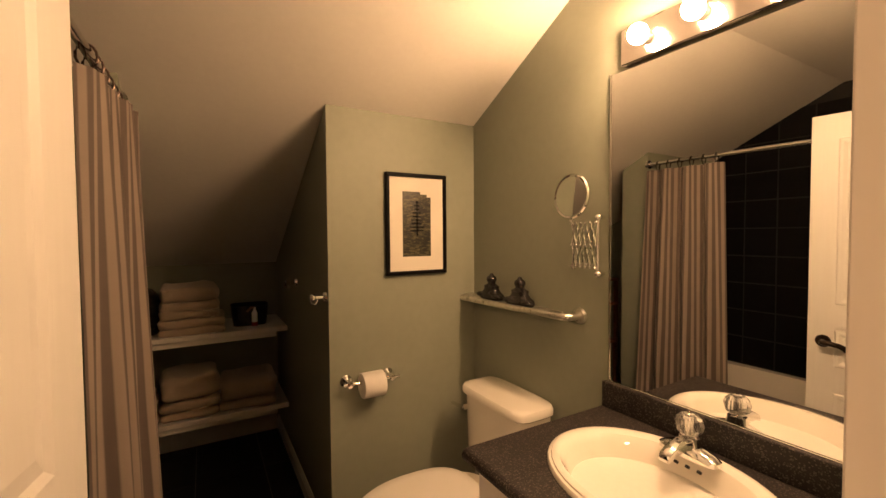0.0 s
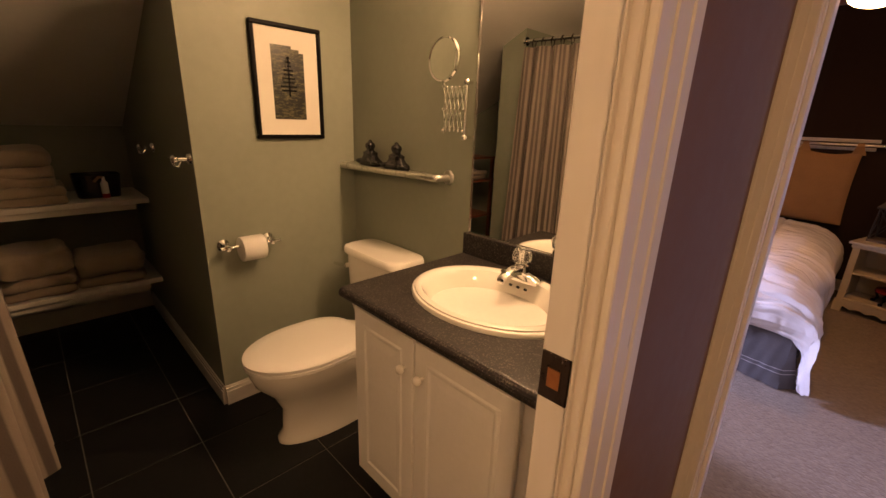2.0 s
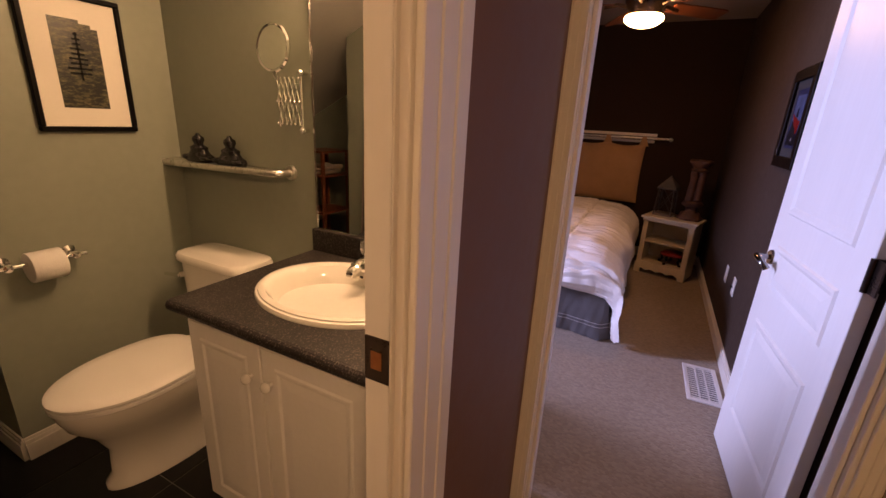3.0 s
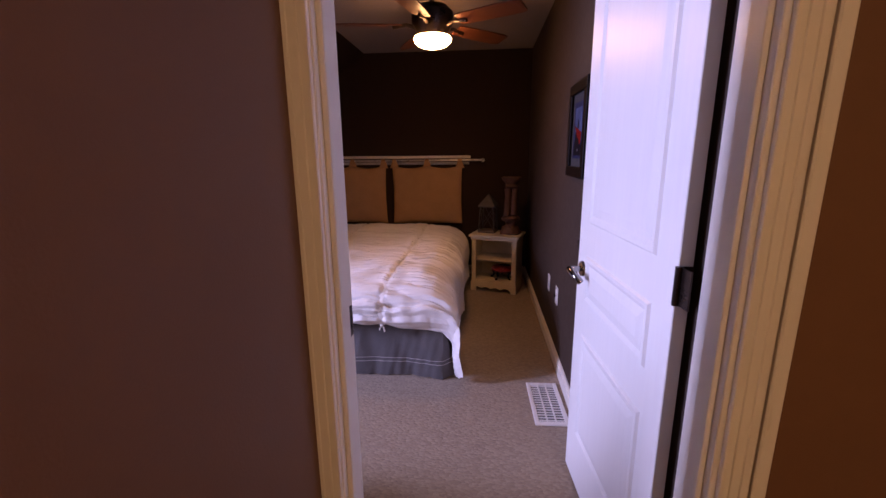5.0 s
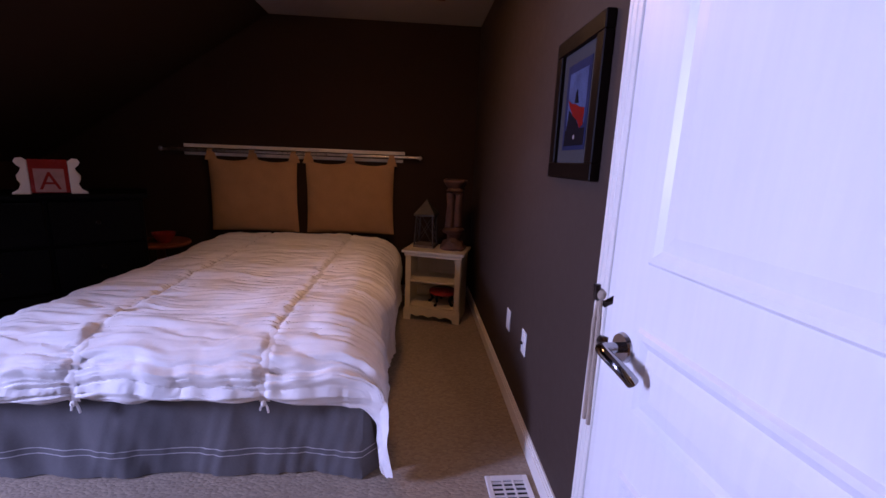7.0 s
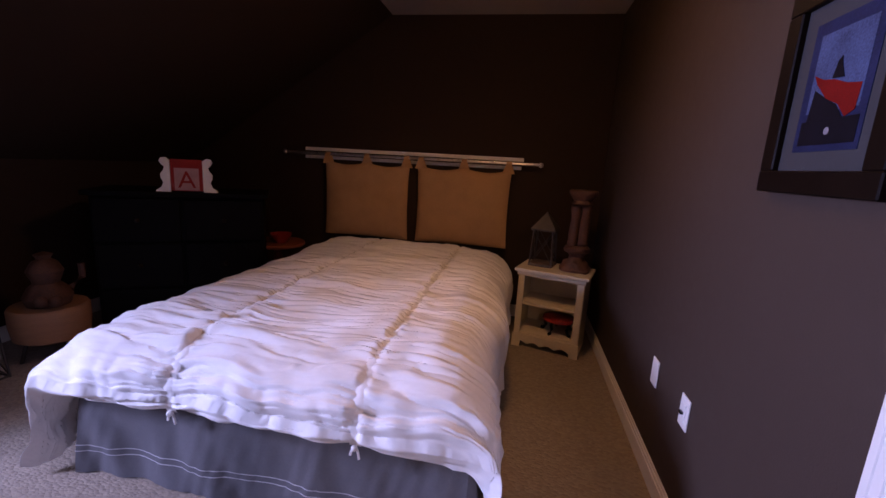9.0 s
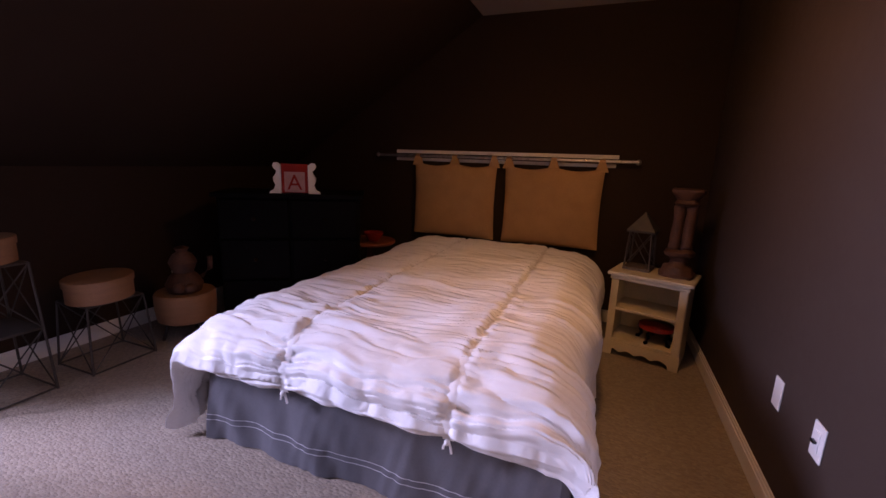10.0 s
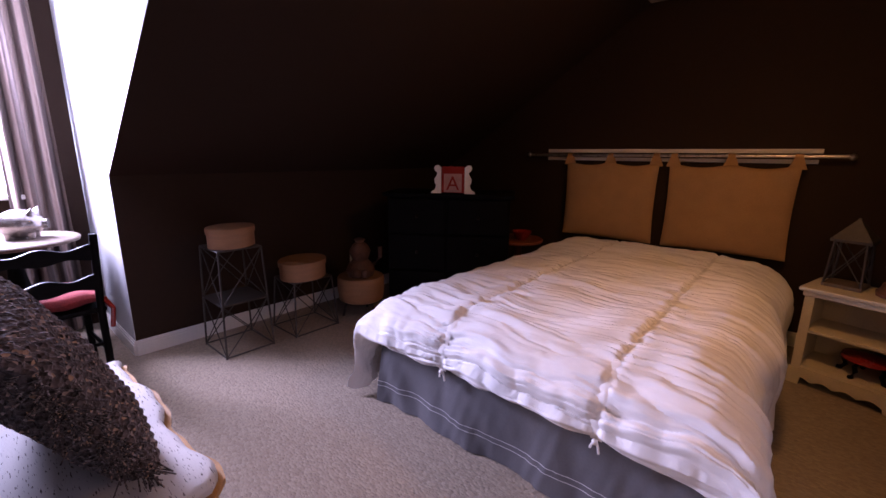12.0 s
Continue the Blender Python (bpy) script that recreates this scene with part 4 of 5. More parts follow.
def duvet_at(a, q):
    """a runs from the head to past the foot, q across from -1 to 1."""
    ha, da = fold(a, 2.165, 0.17)
    side = q * 1.19
    hb, db = fold(abs(side), 0.79 if side < 0 else 0.765, 0.19)
    y = BCY + 0.03 + math.copysign(hb, side)
    x = 7.64 - ha
    drop = math.sqrt(da * da + db * db) if da > 0 and db > 0 else da + db
    lay = BCY + 0.03 + side
    near = min(abs(lay - sm) for sm in SEAMS)
    panel = sum(lay > sm for sm in SEAMS) * 7.3
    gather = math.exp(-near / 0.10)
    run = a + 0.035 * noise.noise(Vector((a * 4, lay * 4.5, 6 + panel))) + 0.02 * noise.noise(Vector((a * 2, lay * 9, 2)))
    billow = abs(noise.noise(Vector((run * 15.0, lay * 1.5 + panel, 1.7))))
    pleat = abs(noise.noise(Vector((run * 33.0, lay * 2.2 + panel, 5.1))))
    tuck = abs(noise.noise(Vector((run * 55.0, lay * 5.0, 9.4 + panel))))
    foot = min(1.0, da * 6)
    puff = (0.007 + 0.020 * foot) * (1 - math.exp(-(near / 0.10) ** 2))
    big = 0.016 * noise.noise(Vector((a * 1.9, lay * 2.1, 3.3))) + 0.010 * noise.noise(Vector((a * 4.2, lay * 4, 8.3)))
    flat = 1 - 0.75 * math.exp(-(near / 0.016) ** 2)
    cross = foot * 0.022 * abs(noise.noise(Vector((lay * 11 + 2 * a, a * 4, 4.4))))
    h = cross + 0.016 * (1 - flat) + flat * 0.050 * math.sqrt(billow) * billow ** 0.2 * (0.75 + 0.35 * foot) + flat * 0.034 * math.sqrt(pleat) * pleat ** 0.2 * (0.45 + 0.55 * gather) + flat * 0.022 * tuck * (0.25 + gather) + big + puff - 0.012
    out = Vector((-(1 if da > 0.05 else 0), math.copysign(1, side) if db > 0.05 else 0, 1.0 if drop < 0.2 else 0.35)).normalized()
    wave = 0.014 + 0.016 * math.sin(lay * 7.5 + 1.0) * min(1, da / 0.15) + 0.020 * math.sin(a * 6.5) * min(1, db / 0.15)
    p = Vector((x, y, 0.565 - drop * 0.97 + 0.02 * math.cos(2.4 * q)))
    p += out * h
    p.x -= 0.050 * math.sin(math.pi * min(1, da / 0.30)) * (0.8 + 0.4 * noise.noise(Vector((lay * 4, 3, 3))))
    p.y += math.copysign(0.03 * math.sin(math.pi * min(1, db / 0.35)), side)
    p.x -= wave if da > 0.02 else 0
    p.y += math.copysign(wave, side) if db > 0.02 else 0
    p.z = max(p.z, 0.035)
    return p


b = bmesh.new()
NA, NB = 520, 210
LEN = 2.165 + 0.29


def reach(q):
    """How far the sheet reaches past the head, longer at the two corners."""
    k = min(1.0, max(0.0, (abs(q) - 0.60) / 0.2))
    return LEN + (0.14 if q < 0 else 0.07) * k * k * (3 - 2 * k) + 0.016 * math.sin(9 * q) + 0.028 * noise.noise(Vector((q * 9, 4, 4))) - 0.022 * sum(math.exp(-((BCY + 0.03 + 1.19 * q - sm) / 0.07) ** 2) for sm in SEAMS)


rows = []
for i in range(NA + 1):
    hem = max(0.0, (i / NA - 0.945) / 0.055)
    rows.append([b.verts.new(duvet_at(reach(-1 + 2 * j / NB) * i / NA, -1 + 2 * j / NB) + Vector((0.10 * hem ** 1.2, 0, 0.085 * hem ** 1.8))) for j in range(NB + 1)])
for r, q in zip(rows, rows[1:]):
    for j in range(NB):
        b.faces.new((r[j], r[j + 1], q[j + 1], q[j]))
part("cover", b, DUVET, duvet, "white ruched cotton", True)
for sy in SEAMS:
    q = (sy - BCY - 0.03) / 1.19
    b = bmesh.new()
    band = []
    for i in range(321):
        a = reach(q) * 0.955 * i / 320
        base = duvet_at(a, q)
        wob = 0.006 * noise.noise(Vector((a * 9, sy, 3)))
        row = []
        for k in range(7):
            u = k / 3 - 1
            lift = 0.0035 * (1 - u * u) * (0.6 + abs(noise.noise(Vector((a * 55, u * 0.8, sy * 9)))))
            row.append(b.verts.new((base.x - (0.0015 + lift if a > 2.1 else 0), base.y + u * 0.020 + wob, base.z + lift - 0.001)))
        band.append(row)
    for ra, rb in zip(band, band[1:]):
        for k in range(6):
            b.faces.new((ra[k], ra[k + 1], rb[k + 1], rb[k]))
    part("seam_band", b, DUVET, duvet, "gathered seam", True)
    e = duvet_at(reach(q) * 0.955, q)
    for k, (dx, dz) in enumerate(((0.016, -0.032), (-0.014, -0.042))):
        b = tube([e + Vector((-0.006, 0, 0.005)), e + Vector((-0.010, dx * 0.8, -0.02)), e + Vector((-0.008, dx, dz))], 0.0045, 6)
        part("tie", b, DUVET, duvet, "white tie ribbon")
    ball_b = ball(e + Vector((-0.015, 0, 0.0)), 0.011, n=8)
    part("tie", ball_b, DUVET, duvet, "knotted white tie")

# hanging headboard cushions, rod and board
hb = thing("headboard_board", pose(0, 0, 0), "pale painted board fixed above the bed", "board")
b = bx(BX - 0.018, BX, -0.47, 1.425, 1.305, 1.335, 0.003)
bx(BX - 0.018, BX, -0.455, 1.425, 1.240, 1.268, 0.003, bm=b)
part("batten", b, TRIM, hb)
hr = thing("headboard_rod", pose(0, 0, 0), "slim metal rod with round end knobs", "rod")
part("rod", cyl((7.70, 1.56, 1.283), (7.70, -0.59, 1.288), 0.011), NICKEL, hr, smooth=True)
for y in (1.575, -0.605):
    part("end_knob", ball((7.70, y, 1.285), 0.02), NICKEL, hr, smooth=True)
for y in (1.48, -0.50):
    part("bracket", cyl((7.70, y, 1.283), (BX, y, 1.283), 0.008), NICKEL, hr)


def cushion(y0, y1, seed):
    c = thing("headboard_cushion", pose(0, 0, 0), "tan linen cushion hanging by tabs from the rod", "cushion", "headboard cushions")
    z0, z1, xc = 0.60, 1.235, 7.70
    b = bmesh.new()
    n, rows2 = 40, {}
    for s in (-1, 1):
        rows = []
        for i in range(n + 1):
            row = []
            for j in range(n + 1):
                u, v = 2 * i / n - 1, 2 * j / n - 1
                fat = max(0, (1 - abs(u) ** 3.5) * (1 - abs(v) ** 3.5)) ** 0.6 * 0.058 + 0.005
                pinch = 1 - 0.03 * (1 - v * v)
                sag = 0.028 * abs(math.sin((u + 1) * math.pi)) * max(0, v) ** 4
                y = (y0 + y1) / 2 + u * (y1 - y0) / 2 * pinch
                z = (z0 + z1) / 2 + v * (z1 - z0) / 2 * (1 - 0.015 * (1 - u * u)) - sag
                w = 0.006 * noise.noise(Vector((u * 3 + seed, v * 3, s)))
                row.append(b.verts.new((xc + s * (fat + w), y, z)))
            rows.append(row)
        rows2[s] = rows
        for r, q in zip(rows, rows[1:]):
            for j in range(n):
                b.faces.new((r[j], r[j + 1], q[j + 1], q[j]))
    A, B = rows2[-1], rows2[1]
    for i in range(n):
        b.faces.new((A[i][0], A[i + 1][0], B[i + 1][0], B[i][0])), b.faces.new((A[i][n], A[i + 1][n], B[i + 1][n], B[i][n]))
        b.faces.new((A[0][i], A[0][i + 1], B[0][i + 1], B[0][i])), b.faces.new((A[n][i], A[n][i + 1], B[n][i + 1], B[n][i]))
    part("pad", b, LINEN, c, smooth=True)
    for u in (-0.93, 0.0, 0.93):
        y = (y0 + y1) / 2 + u * (y1 - y0) / 2
        b = bmesh.new()
        prof = [(-0.008, 1.205), (-0.017, 1.28), (-0.012, 1.297), (0.0, 1.303), (0.012, 1.297), (0.017, 1.28), (0.008, 1.205)]
        for (xa, za), (xb, zb) in zip(prof, prof[1:]):
            wa, wb = (0.05 if za < 1.25 else 0.022), (0.05 if zb < 1.25 else 0.022)
            b.faces.new([b.verts.new(p) for p in ((xc + xa, y - wa, za), (xc + xa, y + wa, za), (xc + xb, y + wb, zb), (xc + xb, y - wb, zb))])
        part("tab", b, LINEN, c)


cushion(0.455, 1.20, 1)
cushion(-0.385, 0.385, 9)

# ---- nightstand ----
ns = thing("nightstand", pose(7.265, -0.765, 0, 0, 0, -16), "cream open nightstand with a scalloped base", "nightstand")
NW, ND, NH = 0.215, 0.15, 0.555
for s in (-1, 1):
    part("side_panel", bx(-ND, ND, s * NW - 0.011, s * NW + 0.011, 0.0, NH, 0.002), CREAMWOOD, ns)
    part("front_stile", bx(-ND - 0.012, -ND, s * (NW - 0.015) - 0.022, s * (NW - 0.015) + 0.022, 0.09, NH, 0.002), CREAMWOOD, ns)
part("back_panel", bx(ND - 0.012, ND, -NW + 0.012, NW - 0.012, 0.09, NH), CREAMWOOD, ns)
part("top", bx(-ND - 0.035, ND + 0.01, -NW - 0.035, NW + 0.035, NH, NH + 0.022, 0.006, 2), CREAMWOOD, ns)
part("cornice", bx(-ND - 0.02, ND, -NW - 0.018, NW + 0.018, NH - 0.03, NH, 0.008, 2), CREAMWOOD, ns)
for z in (0.10, 0.315):
    part("shelf", bx(-ND - 0.004, ND - 0.012, -NW + 0.011, NW - 0.011, z, z + 0.018, 0.002), CREAMWOOD, ns)
pts = [(-NW - 0.016, 0.10), (-NW - 0.016, 0.0), (-NW + 0.04, 0.0)]
for i in range(25):
    u = i / 24
    pts.append((-NW + 0.045 + u * (2 * NW - 0.09), 0.028 + 0.02 * abs(math.sin(u * math.pi * 3.5))))
pts += [(NW - 0.04, 0.0), (NW + 0.016, 0.0), (NW + 0.016, 0.10)]
part("scalloped_apron", prism(pts, "x", -ND - 0.016, -ND - 0.002), CREAMWOOD, ns)
M = ns.matrix_world
stool = thing("red_footstool", M @ pose(-0.02, -0.06, 0.118), "small red topped stool with dark curled legs", "stool")
part("seat", lathe([(0.02, 0.085), (0.10, 0.085), (0.115, 0.095), (0.11, 0.115), (0.07, 0.128), (0.004, 0.132)], n=28), RED, stool, smooth=True)
for k in range(5):
    a = 2 * math.pi * k / 5 + 0.3
    c, s = math.cos(a), math.sin(a)
    part("leg", tube([(0.07 * c, 0.07 * s, 0.085), (0.10 * c, 0.10 * s, 0.07), (0.085 * c, 0.085 * s, 0.04), (0.105 * c, 0.105 * s, 0.01), (0.12 * c, 0.12 * s, 0.012)], 0.012, 8), BLACKWOOD, stool, smooth=True)
lan = thing("lantern", M @ pose(0.03, 0.11, NH + 0.022), "grey metal lantern with a pointed roof", "lantern")
part("base", bx(-0.085, 0.085, -0.085, 0.085, 0, 0.02, 0.003), GREYWOOD, lan)
for sx in (-1, 1):
    for sy in (-1, 1):
        part("post", tube([(sx * 0.078, sy * 0.078, 0.02), (sx * 0.066, sy * 0.066, 0.255)], 0.006, 6), METALGREY, lan)
for sx in (-1, 1):
    for k in (-1, 1):
        part("cross_bar", tube([(sx * 0.078, -k * 0.075, 0.03), (sx * 0.066, k * 0.063, 0.25)], 0.0035, 6), METALGREY, lan)
        part("cross_bar", tube([(-k * 0.075, sx * 0.078, 0.03), (k * 0.063, sx * 0.066, 0.25)], 0.0035, 6), METALGREY, lan)
part("roof", loft([[(sx * r, sy * r, z) for sx, sy in ((-1, -1), (1, -1), (1, 1), (-1, 1))] for r, z in ((0.085, 0.255), (0.085, 0.27), (0.008, 0.375), (0.006, 0.385))]), METALGREY, lan)
b = loft([oval(0, 0, z, rr, rr, 32, p) for rr, z, p in ((0.098, 0, 4), (0.102, 0.02, 4), (0.088, 0.035, 3), (0.082, 0.06, 2), (0.055, 0.075, 2), (0.048, 0.10, 2), (0.062, 0.125, 2), (0.082, 0.135, 3), (0.085, 0.16, 3), (0.066, 0.175, 3))])
for dy in (-0.034, 0.034):
    lathe([(0.030, 0.172), (0.036, 0.19), (0.030, 0.21), (0.034, 0.25), (0.029, 0.36), (0.031, 0.42), (0.036, 0.44), (0.030, 0.455)], (0, dy, 0), 16, bm=b)
loft([oval(0, 0, z, rr, rr, 32, p) for rr, z, p in ((0.050, 0.45, 3), (0.070, 0.465, 3), (0.058, 0.485, 2), (0.078, 0.515, 3), (0.090, 0.535, 4), (0.088, 0.552, 4), (0.06, 0.555, 4))], bm=b)
for v in b.verts:
    v.co += 0.010 * noise.noise_vector(v.co * 22)
col = part("carved_pillar", b, MARBLE, smooth=True)
col.matrix_world = M @ pose(0.02, -0.12, NH + 0.022)
tagged(col, "carved weathered candle pillar on the nightstand", "candlestick")

# ---- side wall things ----
def plate(x, z, socket):
    p = thing("outlet_plate" if socket else "cover_plate", pose(x, RY, z), "white outlet plate on the brown wall" if socket else "white blank plate on the brown wall", "wall plate")
    part("plate", bx(-0.036, 0.036, 0, 0.006, -0.058, 0.058, 0.002), PLASTICW, p)
    if socket:
        part("socket", bx(-0.016, 0.016, 0.006, 0.009, -0.034, 0.034, 0.001), PLASTICW, p)
        part("plug", bx(-0.01, 0.012, 0.009, 0.02, -0.006, 0.004, 0.002), BLACKRESIN, p)


plate(6.07, 0.437, False)
plate(5.745, 0.45, True)


def flat_shape(outline, w, h, y):
    return loft([[(x * w, y, z * h) for x, z in outline], [(x * w, y - 0.0006, z * h) for x, z in outline]])


def scene_art(p, w, h, y):
    def paint(name, c, v=0.35):
        return mat(name, c, 0.7, spec=0.05, vary=v, scale=16)
    part("print", bx(-w / 2, w / 2, y - 0.0004, y + 0.001, -h / 2, h / 2), paint("slate_blue_print", (0.016, 0.018, 0.048)), p, "print with a slate blue border")
    part("sky_panel", bx(-w * 0.38, w * 0.40, y - 0.0010, y - 0.0005, -h * 0.20, h * 0.40), paint("pale_blue_print", (0.05, 0.062, 0.125), 0.5), p)
    red, dark = paint("red_print", (0.12, 0.006, 0.005), 0.25), paint("dark_print", (0.006, 0.005, 0.008), 0.4)
    part("red_shape", flat_shape(((-0.36, 0.10), (-0.20, 0.05), (-0.02, 0.03), (0.18, -0.02), (0.38, -0.04), (0.36, -0.22), (0.24, -0.26), (0.10, -0.16), (-0.10, -0.10), (-0.28, 0.02)), w, h, y - 0.0014), red, p)
    part("dark_shape", flat_shape(((-0.06, 0.04), (-0.02, 0.16), (0.03, 0.19), (0.05, 0.13), (0.12, 0.03)), w, h, y - 0.0022), dark, p)
    part("dark_shape", flat_shape(((-0.30, -0.02), (-0.12, -0.09), (0.08, -0.16), (0.20, -0.26), (-0.34, -0.26)), w, h, y - 0.0012), dark, p)
    part("dark_band", bx(-w * 0.42, w * 0.44, y - 0.0013, y - 0.0006, -h * 0.45, -h * 0.26), dark, p)
    part("small_disc", ball((0.02 * w, y - 0.0015, -h * 0.35), 0.008, 1, 0.1, 1, 12), paint("grey_print", (0.2, 0.18, 0.2)), p)


picture("framed_print", pose(5.333, RY + 0.001, 1.460, 0, 0, 180), 0.385, 0.462, 0.052, 0.042, FRAMEWOOD, "dark wood framed blue and red print", scene_art, 0.03, mat("grey_mat_board", (0.045, 0.043, 0.045), 0.9, spec=0.05, vary=0.05))

vent = thing("floor_vent", pose(5.222, -0.975, 0, 0, 0, 1.5), "white slatted floor register in the carpet", "floor vent")
b = bmesh.new()
for x0, x1, y0, y1 in ((-0.2, 0.2, -0.088, -0.066), (-0.2, 0.2, 0.066, 0.088), (-0.2, -0.172, -0.066, 0.066), (0.172, 0.2, -0.066, 0.066)):
    bx(x0, x1, y0, y1, 0.0, 0.008, 0.002, bm=b)
part("frame", b, WHITEV, vent)
part("duct", bx(-0.172, 0.172, -0.066, 0.066, 0.0005, 0.0015), BLACK, vent)
for i in range(15):
    x = -0.160 + i * 0.0229
    part("slat", bx(x - 0.0045, x + 0.0045, -0.066, 0.066, 0.002, 0.006), WHITEV, vent)
for y in (-0.022, 0.022):
    part("divider", bx(-0.172, 0.172, y - 0.004, y + 0.004, 0.0025, 0.0068), WHITEV, vent)

# closet door in the side wall
CX0, CX1 = 4.26, 4.985
t = bmesh.new()
casing(t, "x", RY, 1, CX0, CX1, TOP, 0.065)
wall("trim_closet_door", t, TRIM, "white moulded closet door casing", "door trim")
closet = thing("door_closet", pose(0, RY, 0), "white closed closet door in the side wall", "door", kind="structure")
b = bx(CX0, CX1, 0.0, 0.006, 0.01, TOP, 0.001)
for z0, z1 in ((0.2, 0.72), (0.82, TOP - 0.12)):
    loft([[(CX0 + 0.1 + i, y, z0 + i), (CX1 - 0.1 - i, y, z0 + i), (CX1 - 0.1 - i, y, z1 - i), (CX0 + 0.1 + i, y, z1 - i)] for i, y in ((0, 0.006), (0.008, 0.012), (0.02, 0.007), (0.05, 0.009))], bm=b)
part("leaf", b, DOORW, closet)
b = cyl((4.835, 0.006, 0.85), (4.835, 0.018, 0.85), 0.032, 0.028, 24)
cyl((4.835, 0.018, 0.85), (4.835, 0.055, 0.85), 0.012, bm=b)
tube([(4.835, 0.055, 0.85), (4.86, 0.06, 0.857), (4.895, 0.055, 0.847), (4.91, 0.05, 0.835)], 0.013, bm=b)
part("door_handle", b, BRONZE, closet, "dark bronze curled lever", True)
b = cyl((4.915, 0.006, 0.955), (4.915, 0.014, 0.955), 0.022, 0.02, 20)
tube([(4.915, 0.014, 0.955), (4.915, 0.05, 0.935), (4.918, 0.07, 0.95), (4.92, 0.072, 0.985)], 0.009, bm=b)
part("coat_hook", b, BRONZE, closet, "dark coat hook", True)
hang = thing("hanging_cord", pose(4.917, RY + 0.062, 0.945), "beige twisted cord hanging from a hook", "cord")
for s in (-1, 1):
    pts = [(s * 0.001, 0, 0.016), (s * 0.014, 0.002, -0.06), (s * 0.011, 0, -0.22), (s * 0.013, -0.002, -0.34)]
    part("cord", tube(pts, 0.006, 8), TOWEL, hang)
part("knot", ball((0, 0, 0.016), 0.016, 1.3, 0.8, 0.9, 12), TOWEL, hang, "pale knot", True)

# ---- ceiling fan ----
fan = thing("ceiling_fan", pose(6.06, -0.27, CZ), "ceiling fan with five dark wood blades and a lit glass bowl", "ceiling fan")
part("canopy", lathe([(0.07, 0), (0.07, -0.02), (0.04, -0.05), (0.015, -0.055), (0.015, -0.11)]), BRONZE, fan, smooth=True)
part("motor", lathe([(0.03, -0.10), (0.10, -0.125), (0.135, -0.16), (0.135, -0.22), (0.12, -0.25), (0.10, -0.285), (0.10, -0.30)], n=32), BRONZE, fan, smooth=True)
part("glass_bowl", lathe([(0.118, -0.305), (0.124, -0.318), (0.119, -0.335), (0.09, -0.358), (0.05, -0.37), (0.004, -0.374)], n=32), GLOBE, fan, "lit frosted glass bowl", True)
for k in range(5):
    a = 25 + 72 * k
    b = loft([[(r, -w, 0.013), (r, w, -0.013), (r, w, -0.006), (r, -w, 0.020)] for r, w in ((0.20, 0.05), (0.23, 0.06), (0.5, 0.072), (0.60, 0.07), (0.635, 0.058), (0.64, 0.045))])
    bmesh.ops.transform(b, matrix=pose(0, 0, -0.235, 0, 0, a), verts=b.verts)
    blade = part("blade", b, FANWOOD, fan, "red-brown wooden blade")
    b = tube([(0.11, 0, -0.01), (0.17, 0, 0.004), (0.26, 0, -0.012)], 0.012, 8)
    bmesh.ops.transform(b, matrix=pose(0, 0, -0.235, 0, 0, a), verts=b.verts)
    part("blade_iron", b, BRONZE, blade)

# ---- dark dresser in the corner with a letter sign ----
DR = pose(6.58, 1.637, 0, 0, 0, 31.5)
dres = thing("dresser", DR, "black wooden dresser in the corner", "dresser")
part("body", bx(0.03, 0.44, -0.48, 0.48, 0.06, 0.955, 0.004), BLACKWOOD, dres)
part("top", bx(-0.01, 0.46, -0.51, 0.51, 0.955, 0.985, 0.006, 2), BLACKWOOD, dres)
for sx in (0.06, 0.41):
    for sy in (-0.44, 0.44):
        part("foot", bx(sx - 0.03, sx + 0.03, sy - 0.03, sy + 0.03, 0, 0.06, 0.004), BLACKWOOD, dres)
for i, (z0, z1) in enumerate(((0.08, 0.36), (0.375, 0.655), (0.67, 0.94))):
    for s in (-1, 1):
        dw = part("drawer", bx(0.012, 0.03, min(s * 0.01, s * 0.465), max(s * 0.01, s * 0.465), z0, z1, 0.004), BLACKWOOD, dres)
        part("pull", ball((0.004, s * 0.24, (z0 + z1) / 2), 0.014, n=10), BRONZE, dw)
sg = thing("letter_sign", DR @ pose(0.02, -0.04, 0.985), "scrolled white stand with a red letter A panel", "sign")
part("panel", bx(0.0, 0.018, -0.088, 0.088, 0.006, 0.205, 0.002), RED, sg, "red panel")
part("inset", bx(-0.003, -0.0005, -0.068, 0.068, 0.012, 0.150), mat("faded_pink", (0.38, 0.22, 0.20), 0.7, vary=0.25, scale=25), sg, "faded pink field")
for s in (-1, 1):
    pts = [(s * 0.09, 0.0), (s * 0.17, 0.0), (s * 0.168, 0.012), (s * 0.14, 0.03), (s * 0.128, 0.06), (s * 0.14, 0.085), (s * 0.142, 0.11), (s * 0.125, 0.135), (s * 0.118, 0.155), (s * 0.135, 0.17), (s * 0.145, 0.19), (s * 0.135, 0.21), (s * 0.112, 0.213), (s * 0.09, 0.195)]
    part("scroll", prism(pts, "x", -0.006, 0.024), TRIM, sg, "white painted scroll")
cu = bpy.data.curves.new("letter", "FONT")
cu.body, cu.size, cu.extrude, cu.align_x = "A", 0.15, 0.001, "CENTER"
tmp = bpy.data.objects.new("letter_tmp", cu)
me = bpy.data.meshes.new_from_object(tmp)
bpy.data.objects.remove(tmp)
me.materials.append(RED)
let = new("letter", me)
let.parent = sg
let.matrix_local = pose(-0.0045, 0, 0.028, 90, 0, -90)

